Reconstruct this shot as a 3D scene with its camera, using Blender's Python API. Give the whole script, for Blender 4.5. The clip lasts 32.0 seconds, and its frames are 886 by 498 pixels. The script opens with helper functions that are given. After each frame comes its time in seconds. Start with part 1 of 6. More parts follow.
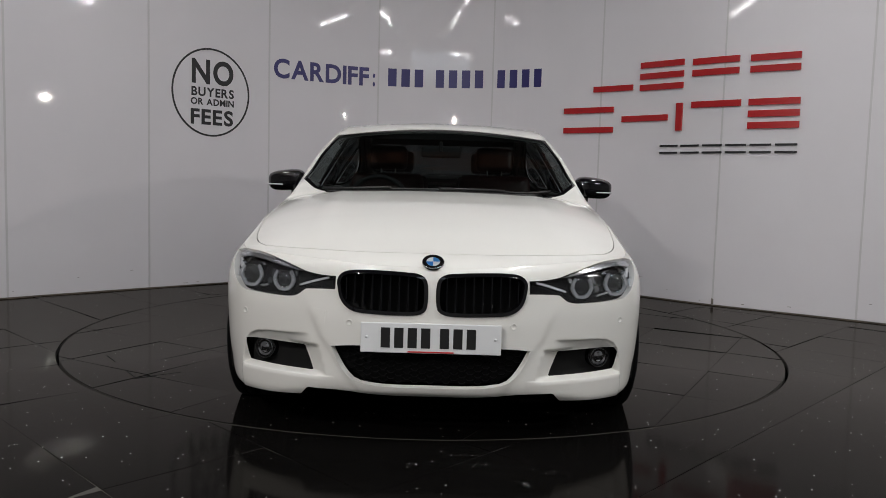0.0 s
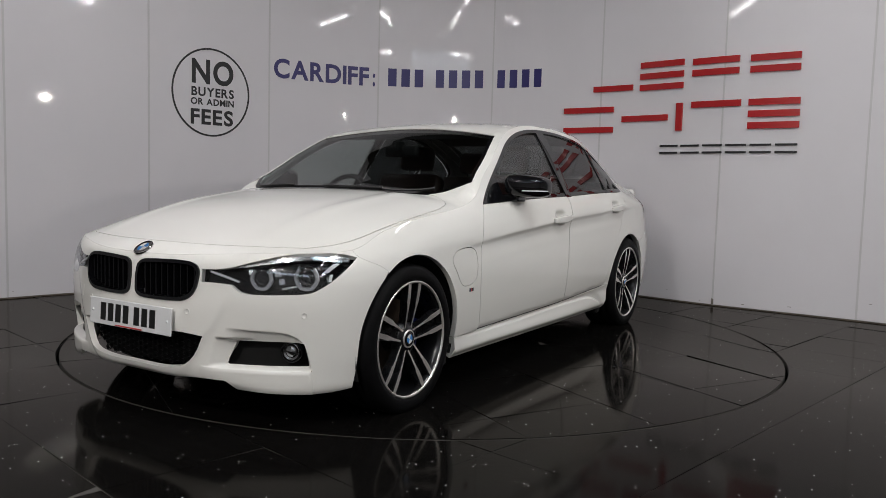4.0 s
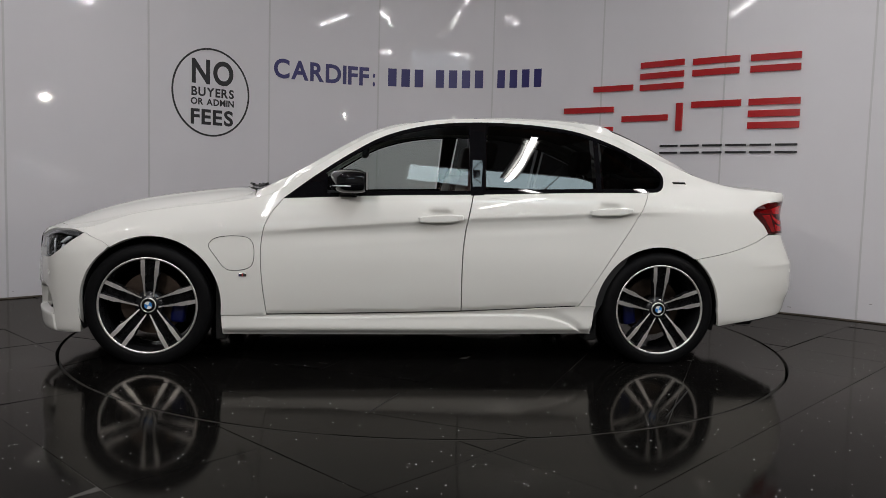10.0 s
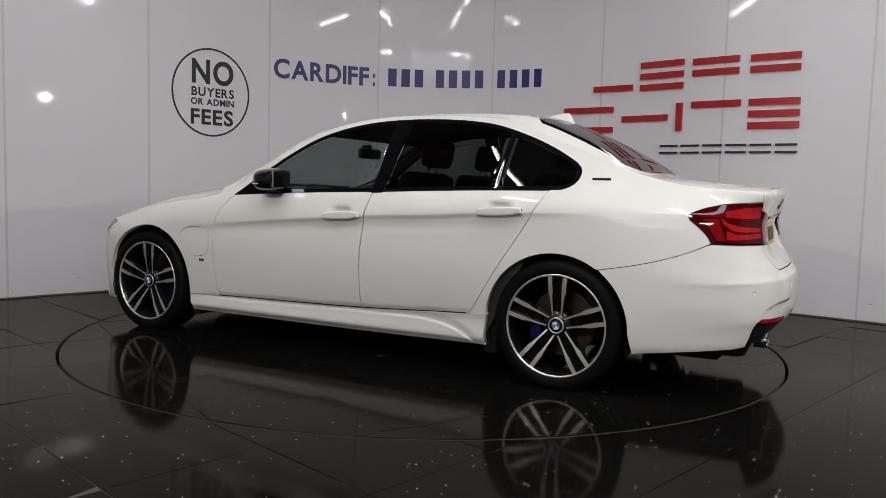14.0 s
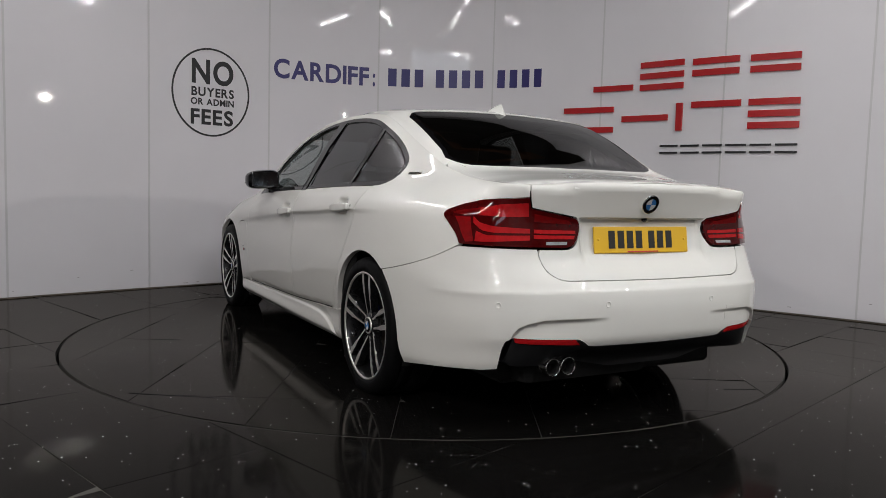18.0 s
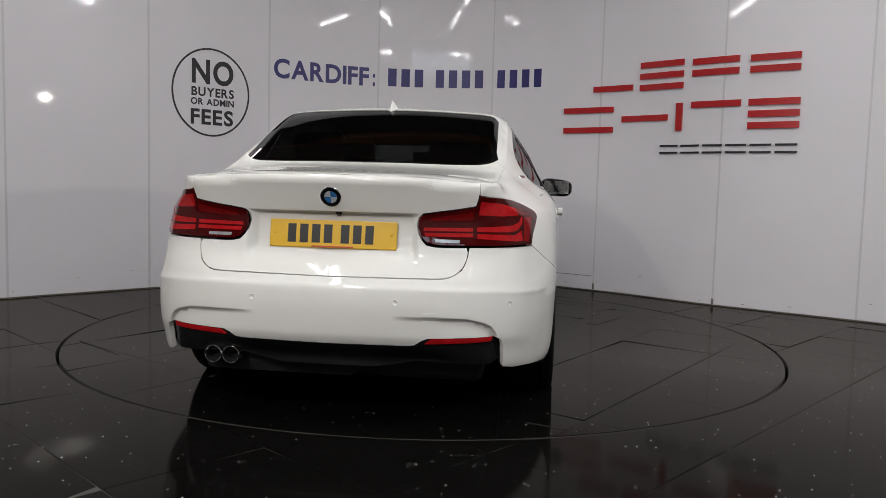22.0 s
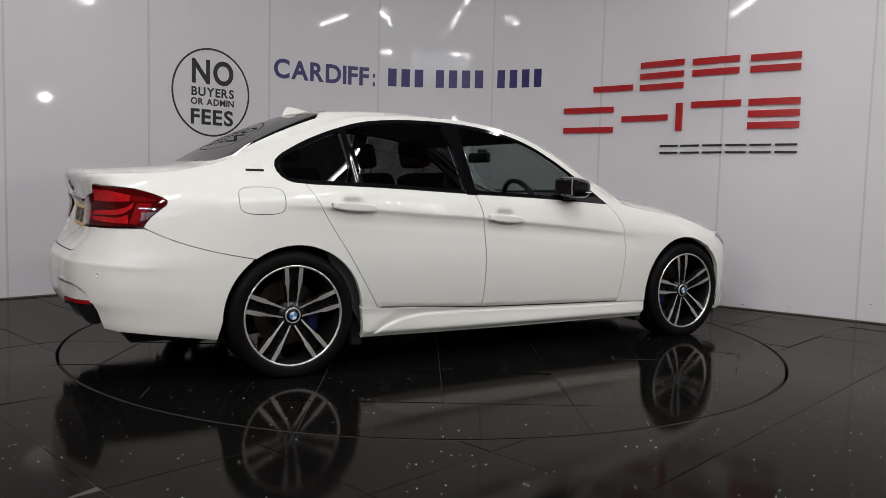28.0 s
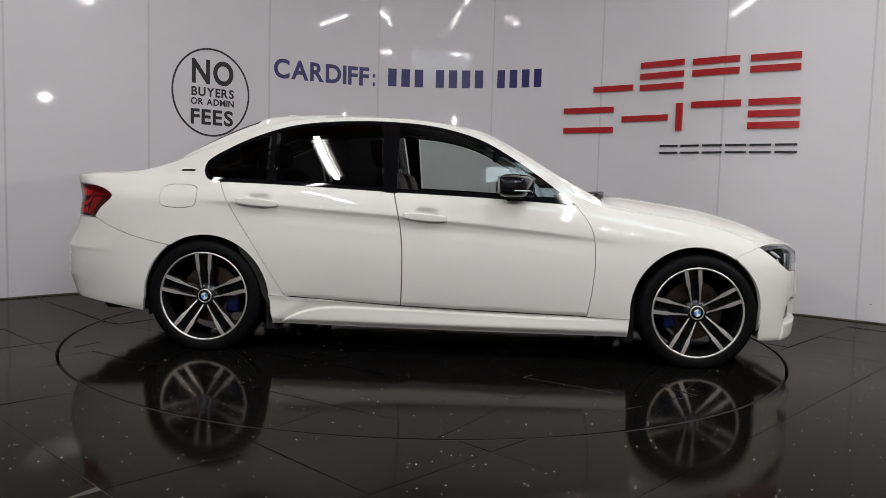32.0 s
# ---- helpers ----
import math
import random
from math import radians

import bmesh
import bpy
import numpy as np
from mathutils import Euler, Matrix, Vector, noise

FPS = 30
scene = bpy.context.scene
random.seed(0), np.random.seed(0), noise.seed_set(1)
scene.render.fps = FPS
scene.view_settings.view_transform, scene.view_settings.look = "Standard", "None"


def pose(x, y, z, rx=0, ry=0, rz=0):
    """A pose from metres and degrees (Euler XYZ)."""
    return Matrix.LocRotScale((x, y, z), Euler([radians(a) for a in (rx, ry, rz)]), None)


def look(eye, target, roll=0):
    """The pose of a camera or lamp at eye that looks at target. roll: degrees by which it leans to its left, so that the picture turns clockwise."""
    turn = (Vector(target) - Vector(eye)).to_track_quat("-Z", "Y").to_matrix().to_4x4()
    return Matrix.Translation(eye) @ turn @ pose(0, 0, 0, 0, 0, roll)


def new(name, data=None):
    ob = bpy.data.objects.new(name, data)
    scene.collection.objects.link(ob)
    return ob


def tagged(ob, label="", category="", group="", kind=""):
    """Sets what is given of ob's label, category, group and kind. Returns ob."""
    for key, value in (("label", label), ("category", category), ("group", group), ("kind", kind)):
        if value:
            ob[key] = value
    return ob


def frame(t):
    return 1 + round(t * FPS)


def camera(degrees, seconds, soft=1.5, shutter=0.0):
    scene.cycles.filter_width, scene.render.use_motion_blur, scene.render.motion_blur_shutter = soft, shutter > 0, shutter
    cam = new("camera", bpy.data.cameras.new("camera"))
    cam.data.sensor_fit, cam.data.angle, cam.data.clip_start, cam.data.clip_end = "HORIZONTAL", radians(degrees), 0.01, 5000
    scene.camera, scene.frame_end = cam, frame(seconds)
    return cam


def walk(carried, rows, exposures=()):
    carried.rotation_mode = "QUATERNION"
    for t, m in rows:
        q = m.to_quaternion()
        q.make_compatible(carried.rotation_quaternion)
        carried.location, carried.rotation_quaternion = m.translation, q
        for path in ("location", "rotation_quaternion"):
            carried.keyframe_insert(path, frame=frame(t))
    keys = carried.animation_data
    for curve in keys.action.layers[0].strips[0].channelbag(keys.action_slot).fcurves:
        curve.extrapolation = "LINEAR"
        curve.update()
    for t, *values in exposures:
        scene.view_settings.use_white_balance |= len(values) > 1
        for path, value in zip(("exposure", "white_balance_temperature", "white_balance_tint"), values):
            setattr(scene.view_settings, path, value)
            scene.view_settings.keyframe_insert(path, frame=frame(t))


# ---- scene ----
# Turntable centre at the origin, floor at z = 0, back wall towards +y.
cam = camera(59.8, 32.0, 0.5)
EYE = (0.0, -5.157, 0.979)
AIM = (EYE[0] + math.sin(0.01920) * math.cos(0.08037), EYE[1] + math.cos(0.01920) * math.cos(0.08037), EYE[2] - math.sin(0.08037))
walk(cam, [(0, look(EYE, AIM, 1.553)), (32, look(EYE, AIM, 1.553))], [(0, -0.13), (3, -0.06), (6, -0.09), (8, -0.10), (9, -0.16), (12, -0.20), (13, 0.0), (14, 0.03), (17, -0.06), (22, 0.02), (25, 0.04), (32, 0.04)])

# ---- light ----
world = bpy.data.worlds.new("world")
scene.world = world
world.use_nodes = True
world.node_tree.nodes["Background"].inputs[0].default_value = (0.35, 0.36, 0.40, 1)
world.node_tree.nodes["Background"].inputs[1].default_value = 0.05


def area(name, eye, target, sx, sy, power, color):
    lamp = bpy.data.lights.new(name, "AREA")
    lamp.shape, lamp.size, lamp.size_y, lamp.energy, lamp.color = "RECTANGLE", sx, sy, power, color
    ob = new(name, lamp)
    ob.matrix_world = look(eye, target)
    return ob


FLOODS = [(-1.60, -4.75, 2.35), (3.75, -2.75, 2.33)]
# Pairs at y 0.7 and -8.6: unseen, added to brighten wall and car.
BATTENS = [(-1.5, -2.4, 90, 26), (1.5, -2.4, 90, 24), (-1.5, -4.7, 90, 22), (1.5, -4.7, 90, 28), (-2.7, 0.7, 90, 18), (2.7, 0.7, 90, 18), (-4.2, -3.2, 0, 28), (4.9, -3.2, 0, 54), (-3.0, -8.6, 0, 95), (3.0, -8.6, 0, 95)]
BATTEN_Z = 4.40
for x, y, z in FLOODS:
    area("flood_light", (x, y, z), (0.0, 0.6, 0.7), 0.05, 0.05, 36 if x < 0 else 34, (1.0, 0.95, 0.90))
for x, y, turn, power in BATTENS:
    lamp = area("batten_light", (x, y, BATTEN_Z - 0.03), (x, y, 0), 0.07 if turn else 1.7, 1.7 if turn else 0.07, power, (1.0, 0.975, 0.985))

# ---- materials ----


def material(name, color, rough=0.5, metal=0.0, coat=0.0, grain=0.0, scale=8.0, bump=0.0, bump_scale=60.0, spec=0.5):
    m = bpy.data.materials.new(name)
    m.use_nodes = True
    nt = m.node_tree
    b = nt.nodes["Principled BSDF"]
    b.inputs["Base Color"].default_value = (*color, 1)
    b.inputs["Roughness"].default_value = rough
    b.inputs["Metallic"].default_value = metal
    b.inputs["Coat Weight"].default_value = coat
    b.inputs["Coat Roughness"].default_value = 0.03
    b.inputs["Specular IOR Level"].default_value = spec
    if grain or bump:
        tc = nt.nodes.new("ShaderNodeTexCoord")
    if grain:
        n1 = nt.nodes.new("ShaderNodeTexNoise")
        n1.inputs["Scale"].default_value, n1.inputs["Detail"].default_value = scale, 6
        nt.links.new(tc.outputs["Object"], n1.inputs["Vector"])
        n2 = nt.nodes.new("ShaderNodeTexNoise")
        n2.inputs["Scale"].default_value, n2.inputs["Detail"].default_value = scale * 0.13, 3
        nt.links.new(tc.outputs["Object"], n2.inputs["Vector"])
        add = nt.nodes.new("ShaderNodeMath")
        add.operation = "ADD"
        nt.links.new(n1.outputs["Fac"], add.inputs[0])
        nt.links.new(n2.outputs["Fac"], add.inputs[1])
        ramp = nt.nodes.new("ShaderNodeMapRange")
        ramp.inputs["From Min"].default_value, ramp.inputs["From Max"].default_value = 0.6, 1.4
        ramp.inputs["To Min"].default_value, ramp.inputs["To Max"].default_value = 1 - grain, 1 + grain
        nt.links.new(add.outputs[0], ramp.inputs["Value"])
        hs = nt.nodes.new("ShaderNodeHueSaturation")
        hs.inputs["Color"].default_value = (*color, 1)
        nt.links.new(ramp.outputs[0], hs.inputs["Value"])
        nt.links.new(hs.outputs[0], b.inputs["Base Color"])
        rr = nt.nodes.new("ShaderNodeMath")
        rr.operation = "MULTIPLY"
        rr.inputs[1].default_value = rough
        nt.links.new(ramp.outputs[0], rr.inputs[0])
        nt.links.new(rr.outputs[0], b.inputs["Roughness"])
    if bump:
        nb = nt.nodes.new("ShaderNodeTexNoise")
        nb.inputs["Scale"].default_value, nb.inputs["Detail"].default_value = bump_scale, 4
        nt.links.new(tc.outputs["Object"], nb.inputs["Vector"])
        bp = nt.nodes.new("ShaderNodeBump")
        bp.inputs["Strength"].default_value, bp.inputs["Distance"].default_value = bump, 0.002
        nt.links.new(nb.outputs["Fac"], bp.inputs["Height"])
        nt.links.new(bp.outputs[0], b.inputs["Normal"])
    return m


def glass(name, tint, gloss=0.05):
    """Thin tinted pane: light passes with a tint, the surface mirrors by Fresnel."""
    m = bpy.data.materials.new(name)
    m.use_nodes = True
    nt = m.node_tree
    nt.nodes.clear()
    out = nt.nodes.new("ShaderNodeOutputMaterial")
    mix = nt.nodes.new("ShaderNodeMixShader")
    tr = nt.nodes.new("ShaderNodeBsdfTransparent")
    gl = nt.nodes.new("ShaderNodeBsdfGlossy")
    lw = nt.nodes.new("ShaderNodeLayerWeight")
    lw.inputs["Blend"].default_value = 0.5
    pw = nt.nodes.new("ShaderNodeMath")
    pw.operation = "POWER"
    pw.inputs[1].default_value = 4.5
    nt.links.new(lw.outputs["Facing"], pw.inputs[0])
    fr = nt.nodes.new("ShaderNodeMapRange")
    fr.inputs["To Min"].default_value, fr.inputs["To Max"].default_value = 0.075, 0.9
    nt.links.new(pw.outputs[0], fr.inputs["Value"])
    tr.inputs["Color"].default_value = (*tint, 1)
    gl.inputs["Roughness"].default_value = gloss
    nt.links.new(fr.outputs[0], mix.inputs[0])
    nt.links.new(tr.outputs[0], mix.inputs[1])
    nt.links.new(gl.outputs[0], mix.inputs[2])
    nt.links.new(mix.outputs[0], out.inputs[0])
    return m


def glowing(name, color, strength):
    m = bpy.data.materials.new(name)
    m.use_nodes = True
    b = m.node_tree.nodes["Principled BSDF"]
    b.inputs["Base Color"].default_value = (*color, 1)
    b.inputs["Emission Color"].default_value = (*color, 1)
    b.inputs["Emission Strength"].default_value = strength
    return m


PAINT = material("white_paint", (0.77, 0.76, 0.725), 0.6, 0, 1.0, 0.012, 1.5, spec=0.2)
BLACK_GLOSS = material("gloss_black", (0.004, 0.004, 0.005), 0.03, 0, 0.0, 0.1, 4)
BLACK_PLASTIC = material("black_plastic", (0.010, 0.010, 0.011), 0.34, 0, 0, 0.15, 20, 0.2, 300)
DARK = material("dark_cavity", (0.004, 0.004, 0.004), 0.9, 0, 0, 0.2, 5)
RUBBER = material("tyre_rubber", (0.0045, 0.0045, 0.005), 0.5, 0, 0, 0.2, 30, 0.2, 200, 0.07)
ALLOY = material("machined_alloy", (0.86, 0.83, 0.80), 0.38, 0.9, 0, 0.08, 60)
ALLOY_DARK = material("dark_alloy", (0.02, 0.02, 0.022), 0.28, 0.6, 0.3, 0.1, 20)
CHROME = material("chrome", (0.75, 0.75, 0.75), 0.08, 1.0)
DISC = material("brake_disc", (0.10, 0.075, 0.06), 0.4, 1.0, 0, 0.3, 40)
BLUE = material("blue_paint", (0.004, 0.008, 0.08), 0.4, 0, 0.5)
ROUNDEL_BLUE = material("enamel_blue", (0.05, 0.22, 0.55), 0.25, 0, 0.5)
ROUNDEL_WHITE = material("enamel_white", (0.75, 0.75, 0.75), 0.25, 0, 0.5)
PLATE_WHITE = material("plate_white", (0.72, 0.73, 0.74), 0.35, 0, 0.3, 0.02, 10)
PLATE_YELLOW = material("plate_yellow", (0.78, 0.46, 0.02), 0.35, 0, 0.3, 0.02, 10)
PLATE_INK = material("plate_black", (0.01, 0.01, 0.01), 0.4)
RED_INK = material("red_ink", (0.5, 0.03, 0.03), 0.4)
GLASS_CLEAR = glass("side_glass", (0.74, 0.78, 0.76), 0.0)
GLASS_SCREEN = glass("windscreen_glass", (0.36, 0.40, 0.40), 0.0)
GLASS_PRIVACY = glass("privacy_glass", (0.085, 0.09, 0.092), 0.0)
GLASS_LENS = glass("lens_glass", (0.85, 0.86, 0.88), 0.0)
# Graded reds: the brighter ones paint in the light that lens parts catch.
RED_LENS = material("red_lens", (0.13, 0.0028, 0.0036), 0.3, 0, 1.0, 0.3, 60, spec=0.0)
RED_DARK = material("dark_red_lens", (0.055, 0.0014, 0.0018), 0.3, 0, 1.0, 0.3, 60, spec=0.0)
RED_BRIGHT = material("bright_red_lens", (0.21, 0.0045, 0.006), 0.3, 0, 1.0, 0.25, 60, spec=0.0)
RED_LIT = material("red_lit_lens", (0.38, 0.0085, 0.011), 0.3, 0, 1.0, 0.3, 45, spec=0.0)
LEATHER = material("red_leather", (0.024, 0.0048, 0.0045), 0.45, 0, 0, 0.15, 15, 0.3, 150)
DASH = material("dark_trim", (0.015, 0.015, 0.016), 0.6, 0, 0, 0.15, 15, 0.2, 200)
WALL = material("white_wall_panel", (0.72, 0.702, 0.730), 0.030, 0, 0, 0.03, 2.0, 0.02, 3, 0.35)
SEAM = material("grey_seam_strip", (0.56, 0.55, 0.56), 0.4, 0, 0, 0.05, 4)
SIGN_RED = material("red_acrylic", (0.42, 0.012, 0.015), 0.25, 0, 0.5, 0.04, 3)
SIGN_BLACK = material("black_vinyl", (0.01, 0.01, 0.012), 0.4)
SIGN_BLUE = material("navy_vinyl", (0.022, 0.018, 0.13), 0.4)
GRIME = material("grimy_sealant", (0.13, 0.105, 0.08), 0.7, 0, 0, 0.75, 5)
SCUFF_SHADE = material("scuffs_and_shade", (0.16, 0.14, 0.12), 0.6, 0, 0, 0.4, 30)
SHED_WALL = material("shed_wall", (0.55, 0.55, 0.54), 0.8, 0, 0, 0.2, 2)
SHED_ROOF = material("shed_roof", (0.10, 0.09, 0.085), 0.8, 0, 0, 0.2, 2)
STEEL = material("brown_steel", (0.16, 0.075, 0.04), 0.6, 0, 0, 0.2, 6)
DAYLIGHT = glowing("frosted_daylight_pane", (0.75, 0.86, 1.0), 3.0)
ROOFLIGHT = glowing("frosted_roof_pane", (0.74, 0.93, 1.0), 5.5)
TUBE = glowing("lamp_tube", (1.0, 0.97, 0.92), 12.0)


def granite(name):
    """Dulled, polished near-black quartz with mirror chips, their glints painted as sparse pale flecks; its gloss is
    worn, so it mirrors weakly.
    """
    m = material(name, (0.0042, 0.0039, 0.0037), 0.55, 0, 0, 0.25, 3.0, spec=0.0)
    nt = m.node_tree
    b = nt.nodes["Principled BSDF"]
    tc = nt.nodes.new("ShaderNodeNewGeometry")
    vo = nt.nodes.new("ShaderNodeTexVoronoi")
    vo.inputs["Scale"].default_value = 25.0
    nt.links.new(tc.outputs["Position"], vo.inputs["Vector"])
    sep = nt.nodes.new("ShaderNodeSeparateColor")
    nt.links.new(vo.outputs["Color"], sep.inputs[0])
    rare = nt.nodes.new("ShaderNodeMath")
    rare.operation = "GREATER_THAN"
    rare.inputs[1].default_value = 0.40
    nt.links.new(sep.outputs[0], rare.inputs[0])
    near = nt.nodes.new("ShaderNodeMath")
    near.operation = "LESS_THAN"
    near.inputs[1].default_value = 0.072
    nt.links.new(vo.outputs["Distance"], near.inputs[0])
    both_ = nt.nodes.new("ShaderNodeMath")
    both_.operation = "MULTIPLY"
    nt.links.new(rare.outputs[0], both_.inputs[0])
    nt.links.new(near.outputs[0], both_.inputs[1])
    mix = nt.nodes.new("ShaderNodeMix")
    mix.data_type = "RGBA"
    old = b.inputs["Base Color"].links[0].from_socket
    nt.links.new(both_.outputs[0], mix.inputs[0])
    nt.links.new(old, mix.inputs[6])
    mix.inputs[7].default_value = (0.95, 0.95, 0.95, 1)
    nt.links.new(mix.outputs[2], b.inputs["Base Color"])
    fr = nt.nodes.new("ShaderNodeFresnel")
    fr.inputs["IOR"].default_value = 1.45
    worn = nt.nodes.new("ShaderNodeMath")
    worn.operation = "POWER"
    worn.inputs[1].default_value = 2.0
    nt.links.new(fr.outputs[0], worn.inputs[0])
    gain = nt.nodes.new("ShaderNodeMath")
    gain.operation = "MULTIPLY"
    gain.inputs[1].default_value = 1.85
    nt.links.new(worn.outputs[0], gain.inputs[0])
    lim = nt.nodes.new("ShaderNodeMath")
    lim.operation = "MINIMUM"
    lim.inputs[1].default_value = 0.185
    nt.links.new(gain.outputs[0], lim.inputs[0])
    gl = nt.nodes.new("ShaderNodeBsdfGlossy")
    gl.inputs["Color"].default_value = (1.0, 0.95, 0.89, 1)
    dust = nt.nodes.new("ShaderNodeTexNoise")
    dust.inputs["Scale"].default_value, dust.inputs["Detail"].default_value = 2.2, 5
    nt.links.new(tc.outputs["Position"], dust.inputs["Vector"])
    rg = nt.nodes.new("ShaderNodeMapRange")
    rg.inputs["To Min"].default_value, rg.inputs["To Max"].default_value = 0.05, 0.125
    nt.links.new(dust.outputs["Fac"], rg.inputs["Value"])
    nt.links.new(rg.outputs[0], gl.inputs["Roughness"])
    ms = nt.nodes.new("ShaderNodeMixShader")
    nt.links.new(lim.outputs[0], ms.inputs[0])
    nt.links.new(b.outputs[0], ms.inputs[1])
    nt.links.new(gl.outputs[0], ms.inputs[2])
    nt.links.new(ms.outputs[0], nt.nodes["Material Output"].inputs[0])
    return m


PAINT.node_tree.nodes["Principled BSDF"].inputs["Coat Roughness"].default_value = 0.004
GRANITE = granite("black_granite")
JOINT = material("tile_joint", (0.055, 0.051, 0.046), 0.8, 0, 0, 0.3, 8)

# ---- mesh helpers ----


def link_mesh(name, verts, faces, mat, parent=None, label="", smooth=True):
    me = bpy.data.meshes.new(name)
    me.from_pydata([tuple(v) for v in verts], [], [tuple(f) for f in faces])
    for m in (mat if isinstance(mat, (list, tuple)) else [mat]):
        me.materials.append(m)
    if smooth:
        me.polygons.foreach_set("use_smooth", [True] * len(me.polygons))
    me.update()
    ob = new(name, me)
    ob.parent = parent
    return tagged(ob, label)


def part(name, bm, mat, parent=None, label="", smooth=False):
    me = bpy.data.meshes.new(name)
    bmesh.ops.recalc_face_normals(bm, faces=bm.faces)
    bm.to_mesh(me)
    bm.free()
    for m in (mat if isinstance(mat, (list, tuple)) else [mat]):
        me.materials.append(m)
    if smooth:
        me.polygons.foreach_set("use_smooth", [True] * len(me.polygons))
    ob = new(name, me)
    ob.parent = parent
    return tagged(ob, label)


def box(x0, x1, y0, y1, z0, z1, bevel=0.0, seg=2):
    bm = bmesh.new()
    bmesh.ops.create_cube(bm, size=1.0)
    for v in bm.verts:
        v.co = Vector(((x0 + x1) / 2 + v.co.x * (x1 - x0), (y0 + y1) / 2 + v.co.y * (y1 - y0), (z0 + z1) / 2 + v.co.z * (z1 - z0)))
    if bevel:
        bmesh.ops.bevel(bm, geom=bm.edges[:], offset=bevel, segments=seg, affect="EDGES", profile=0.6)
    return bm


def lathe(profile, n=48, axis="y"):
    """Turns a profile of (radius, along) round the axis."""
    bm = bmesh.new()
    rings = []
    for r, a in profile:
        ring = []
        for i in range(n):
            w = 2 * math.pi * i / n
            p = (r * math.cos(w), a, r * math.sin(w)) if axis == "y" else ((r * math.cos(w), r * math.sin(w), a) if axis == "z" else (a, r * math.cos(w), r * math.sin(w)))
            ring.append(bm.verts.new(p))
        rings.append(ring)
    for r0, r1 in zip(rings, rings[1:]):
        for i in range(n):
            bm.faces.new((r0[i], r0[(i + 1) % n], r1[(i + 1) % n], r1[i]))
    return bm


def pchip(xs, ys, x):
    """Shape-keeping cubic through (xs, ys)."""
    xs, ys, x = np.asarray(xs, float), np.asarray(ys, float), np.clip(np.asarray(x, float), xs[0], xs[-1])
    h, d = np.diff(xs), np.diff(ys) / np.diff(xs)
    m = np.zeros(len(xs))
    same = d[:-1] * d[1:] > 0
    w1, w2 = 2 * h[1:] + h[:-1], h[1:] + 2 * h[:-1]
    with np.errstate(divide="ignore", invalid="ignore"):
        m[1:-1] = np.where(same, (w1 + w2) / (w1 / d[:-1] + w2 / d[1:]), 0)
    m[0], m[-1] = d[0], d[-1]
    i = np.clip(np.searchsorted(xs, x, side="right") - 1, 0, len(xs) - 2)
    t = (x - xs[i]) / h[i]
    return ((2 * t ** 3 - 3 * t ** 2 + 1) * ys[i] + (t ** 3 - 2 * t ** 2 + t) * h[i] * m[i] + (-2 * t ** 3 + 3 * t ** 2) * ys[i + 1] + (t ** 3 - t ** 2) * h[i] * m[i + 1])


def spline(points, step=0.02, closed=False):
    """Centripetal Catmull-Rom through 2D or 3D points, evenly resampled."""
    p = [np.asarray(q, float) for q in points]
    n = len(p)
    out = []
    for i in range(n if closed else n - 1):
        a, b = p[i], p[(i + 1) % n]
        o = p[i - 1] if (closed or i) else 2 * a - b
        c = p[(i + 2) % n] if (closed or i + 2 < n) else 2 * b - a
        l0, l1, l2 = (max(np.linalg.norm(v) ** 0.5, 1e-6) for v in (a - o, b - a, c - b))
        m1 = (b - a) + l1 * ((a - o) / l0 - (b - o) / (l0 + l1)) if l0 > 1e-5 else b - a
        m2 = (b - a) + l1 * ((c - b) / l2 - (c - a) / (l1 + l2)) if l2 > 1e-5 else b - a
        k = max(2, int(np.linalg.norm(b - a) / (step * 0.5)))
        for t in np.arange(k) / k:
            out.append((2 * t ** 3 - 3 * t ** 2 + 1) * a + (t ** 3 - 2 * t ** 2 + t) * m1 + (-2 * t ** 3 + 3 * t ** 2) * b + (t ** 3 - t ** 2) * m2)
    out.append(p[0] if closed else p[-1])
    return resample(out, step)[: -1 if closed else None]


def resample(points, step):
    q = np.asarray(points, float)
    s = np.concatenate([[0], np.cumsum(np.linalg.norm(np.diff(q, axis=0), axis=1))])
    n = max(1, int(round(s[-1] / step)))
    w = np.linspace(0, s[-1], n + 1)
    return [np.array([np.interp(v, s, q[:, k]) for k in range(q.shape[1])]) for v in w]


def poly(points, step=0.02):
    """Closed straight-sided loop, resampled; corners kept."""
    out = []
    n = len(points)
    for i in range(n):
        out += resample([points[i], points[(i + 1) % n]], step)[:-1]
    return out


def joined(*runs):
    """Runs of points end to end as one loop, without doubled points."""
    out = []
    for run in runs:
        for q in run:
            q = np.asarray(q, float)
            if not out or np.linalg.norm(q - out[-1]) > 0.004:
                out.append(q)
    if np.linalg.norm(out[0] - out[-1]) < 0.004:
        out.pop()
    return out


def ramp(x):
    """Smooth step from 0 to 1."""
    x = np.clip(x, 0, 1)
    return x * x * (3 - 2 * x)


def inset(loop, d):
    """Moves a closed loop inwards by d."""
    q = np.asarray(loop, float)
    a = 0.5 * np.sum(q[:, 0] * np.roll(q[:, 1], -1) - np.roll(q[:, 0], -1) * q[:, 1])
    e = np.roll(q, -1, 0) - q
    e /= np.maximum(np.linalg.norm(e, axis=1), 1e-9)[:, None]
    nrm = np.stack([-e[:, 1], e[:, 0]], 1) * (1 if a > 0 else -1)
    v = nrm + np.roll(nrm, 1, 0)
    v /= np.maximum(np.sum(v * nrm, 1), 0.35)[:, None]
    return [w for w in q + v * d]


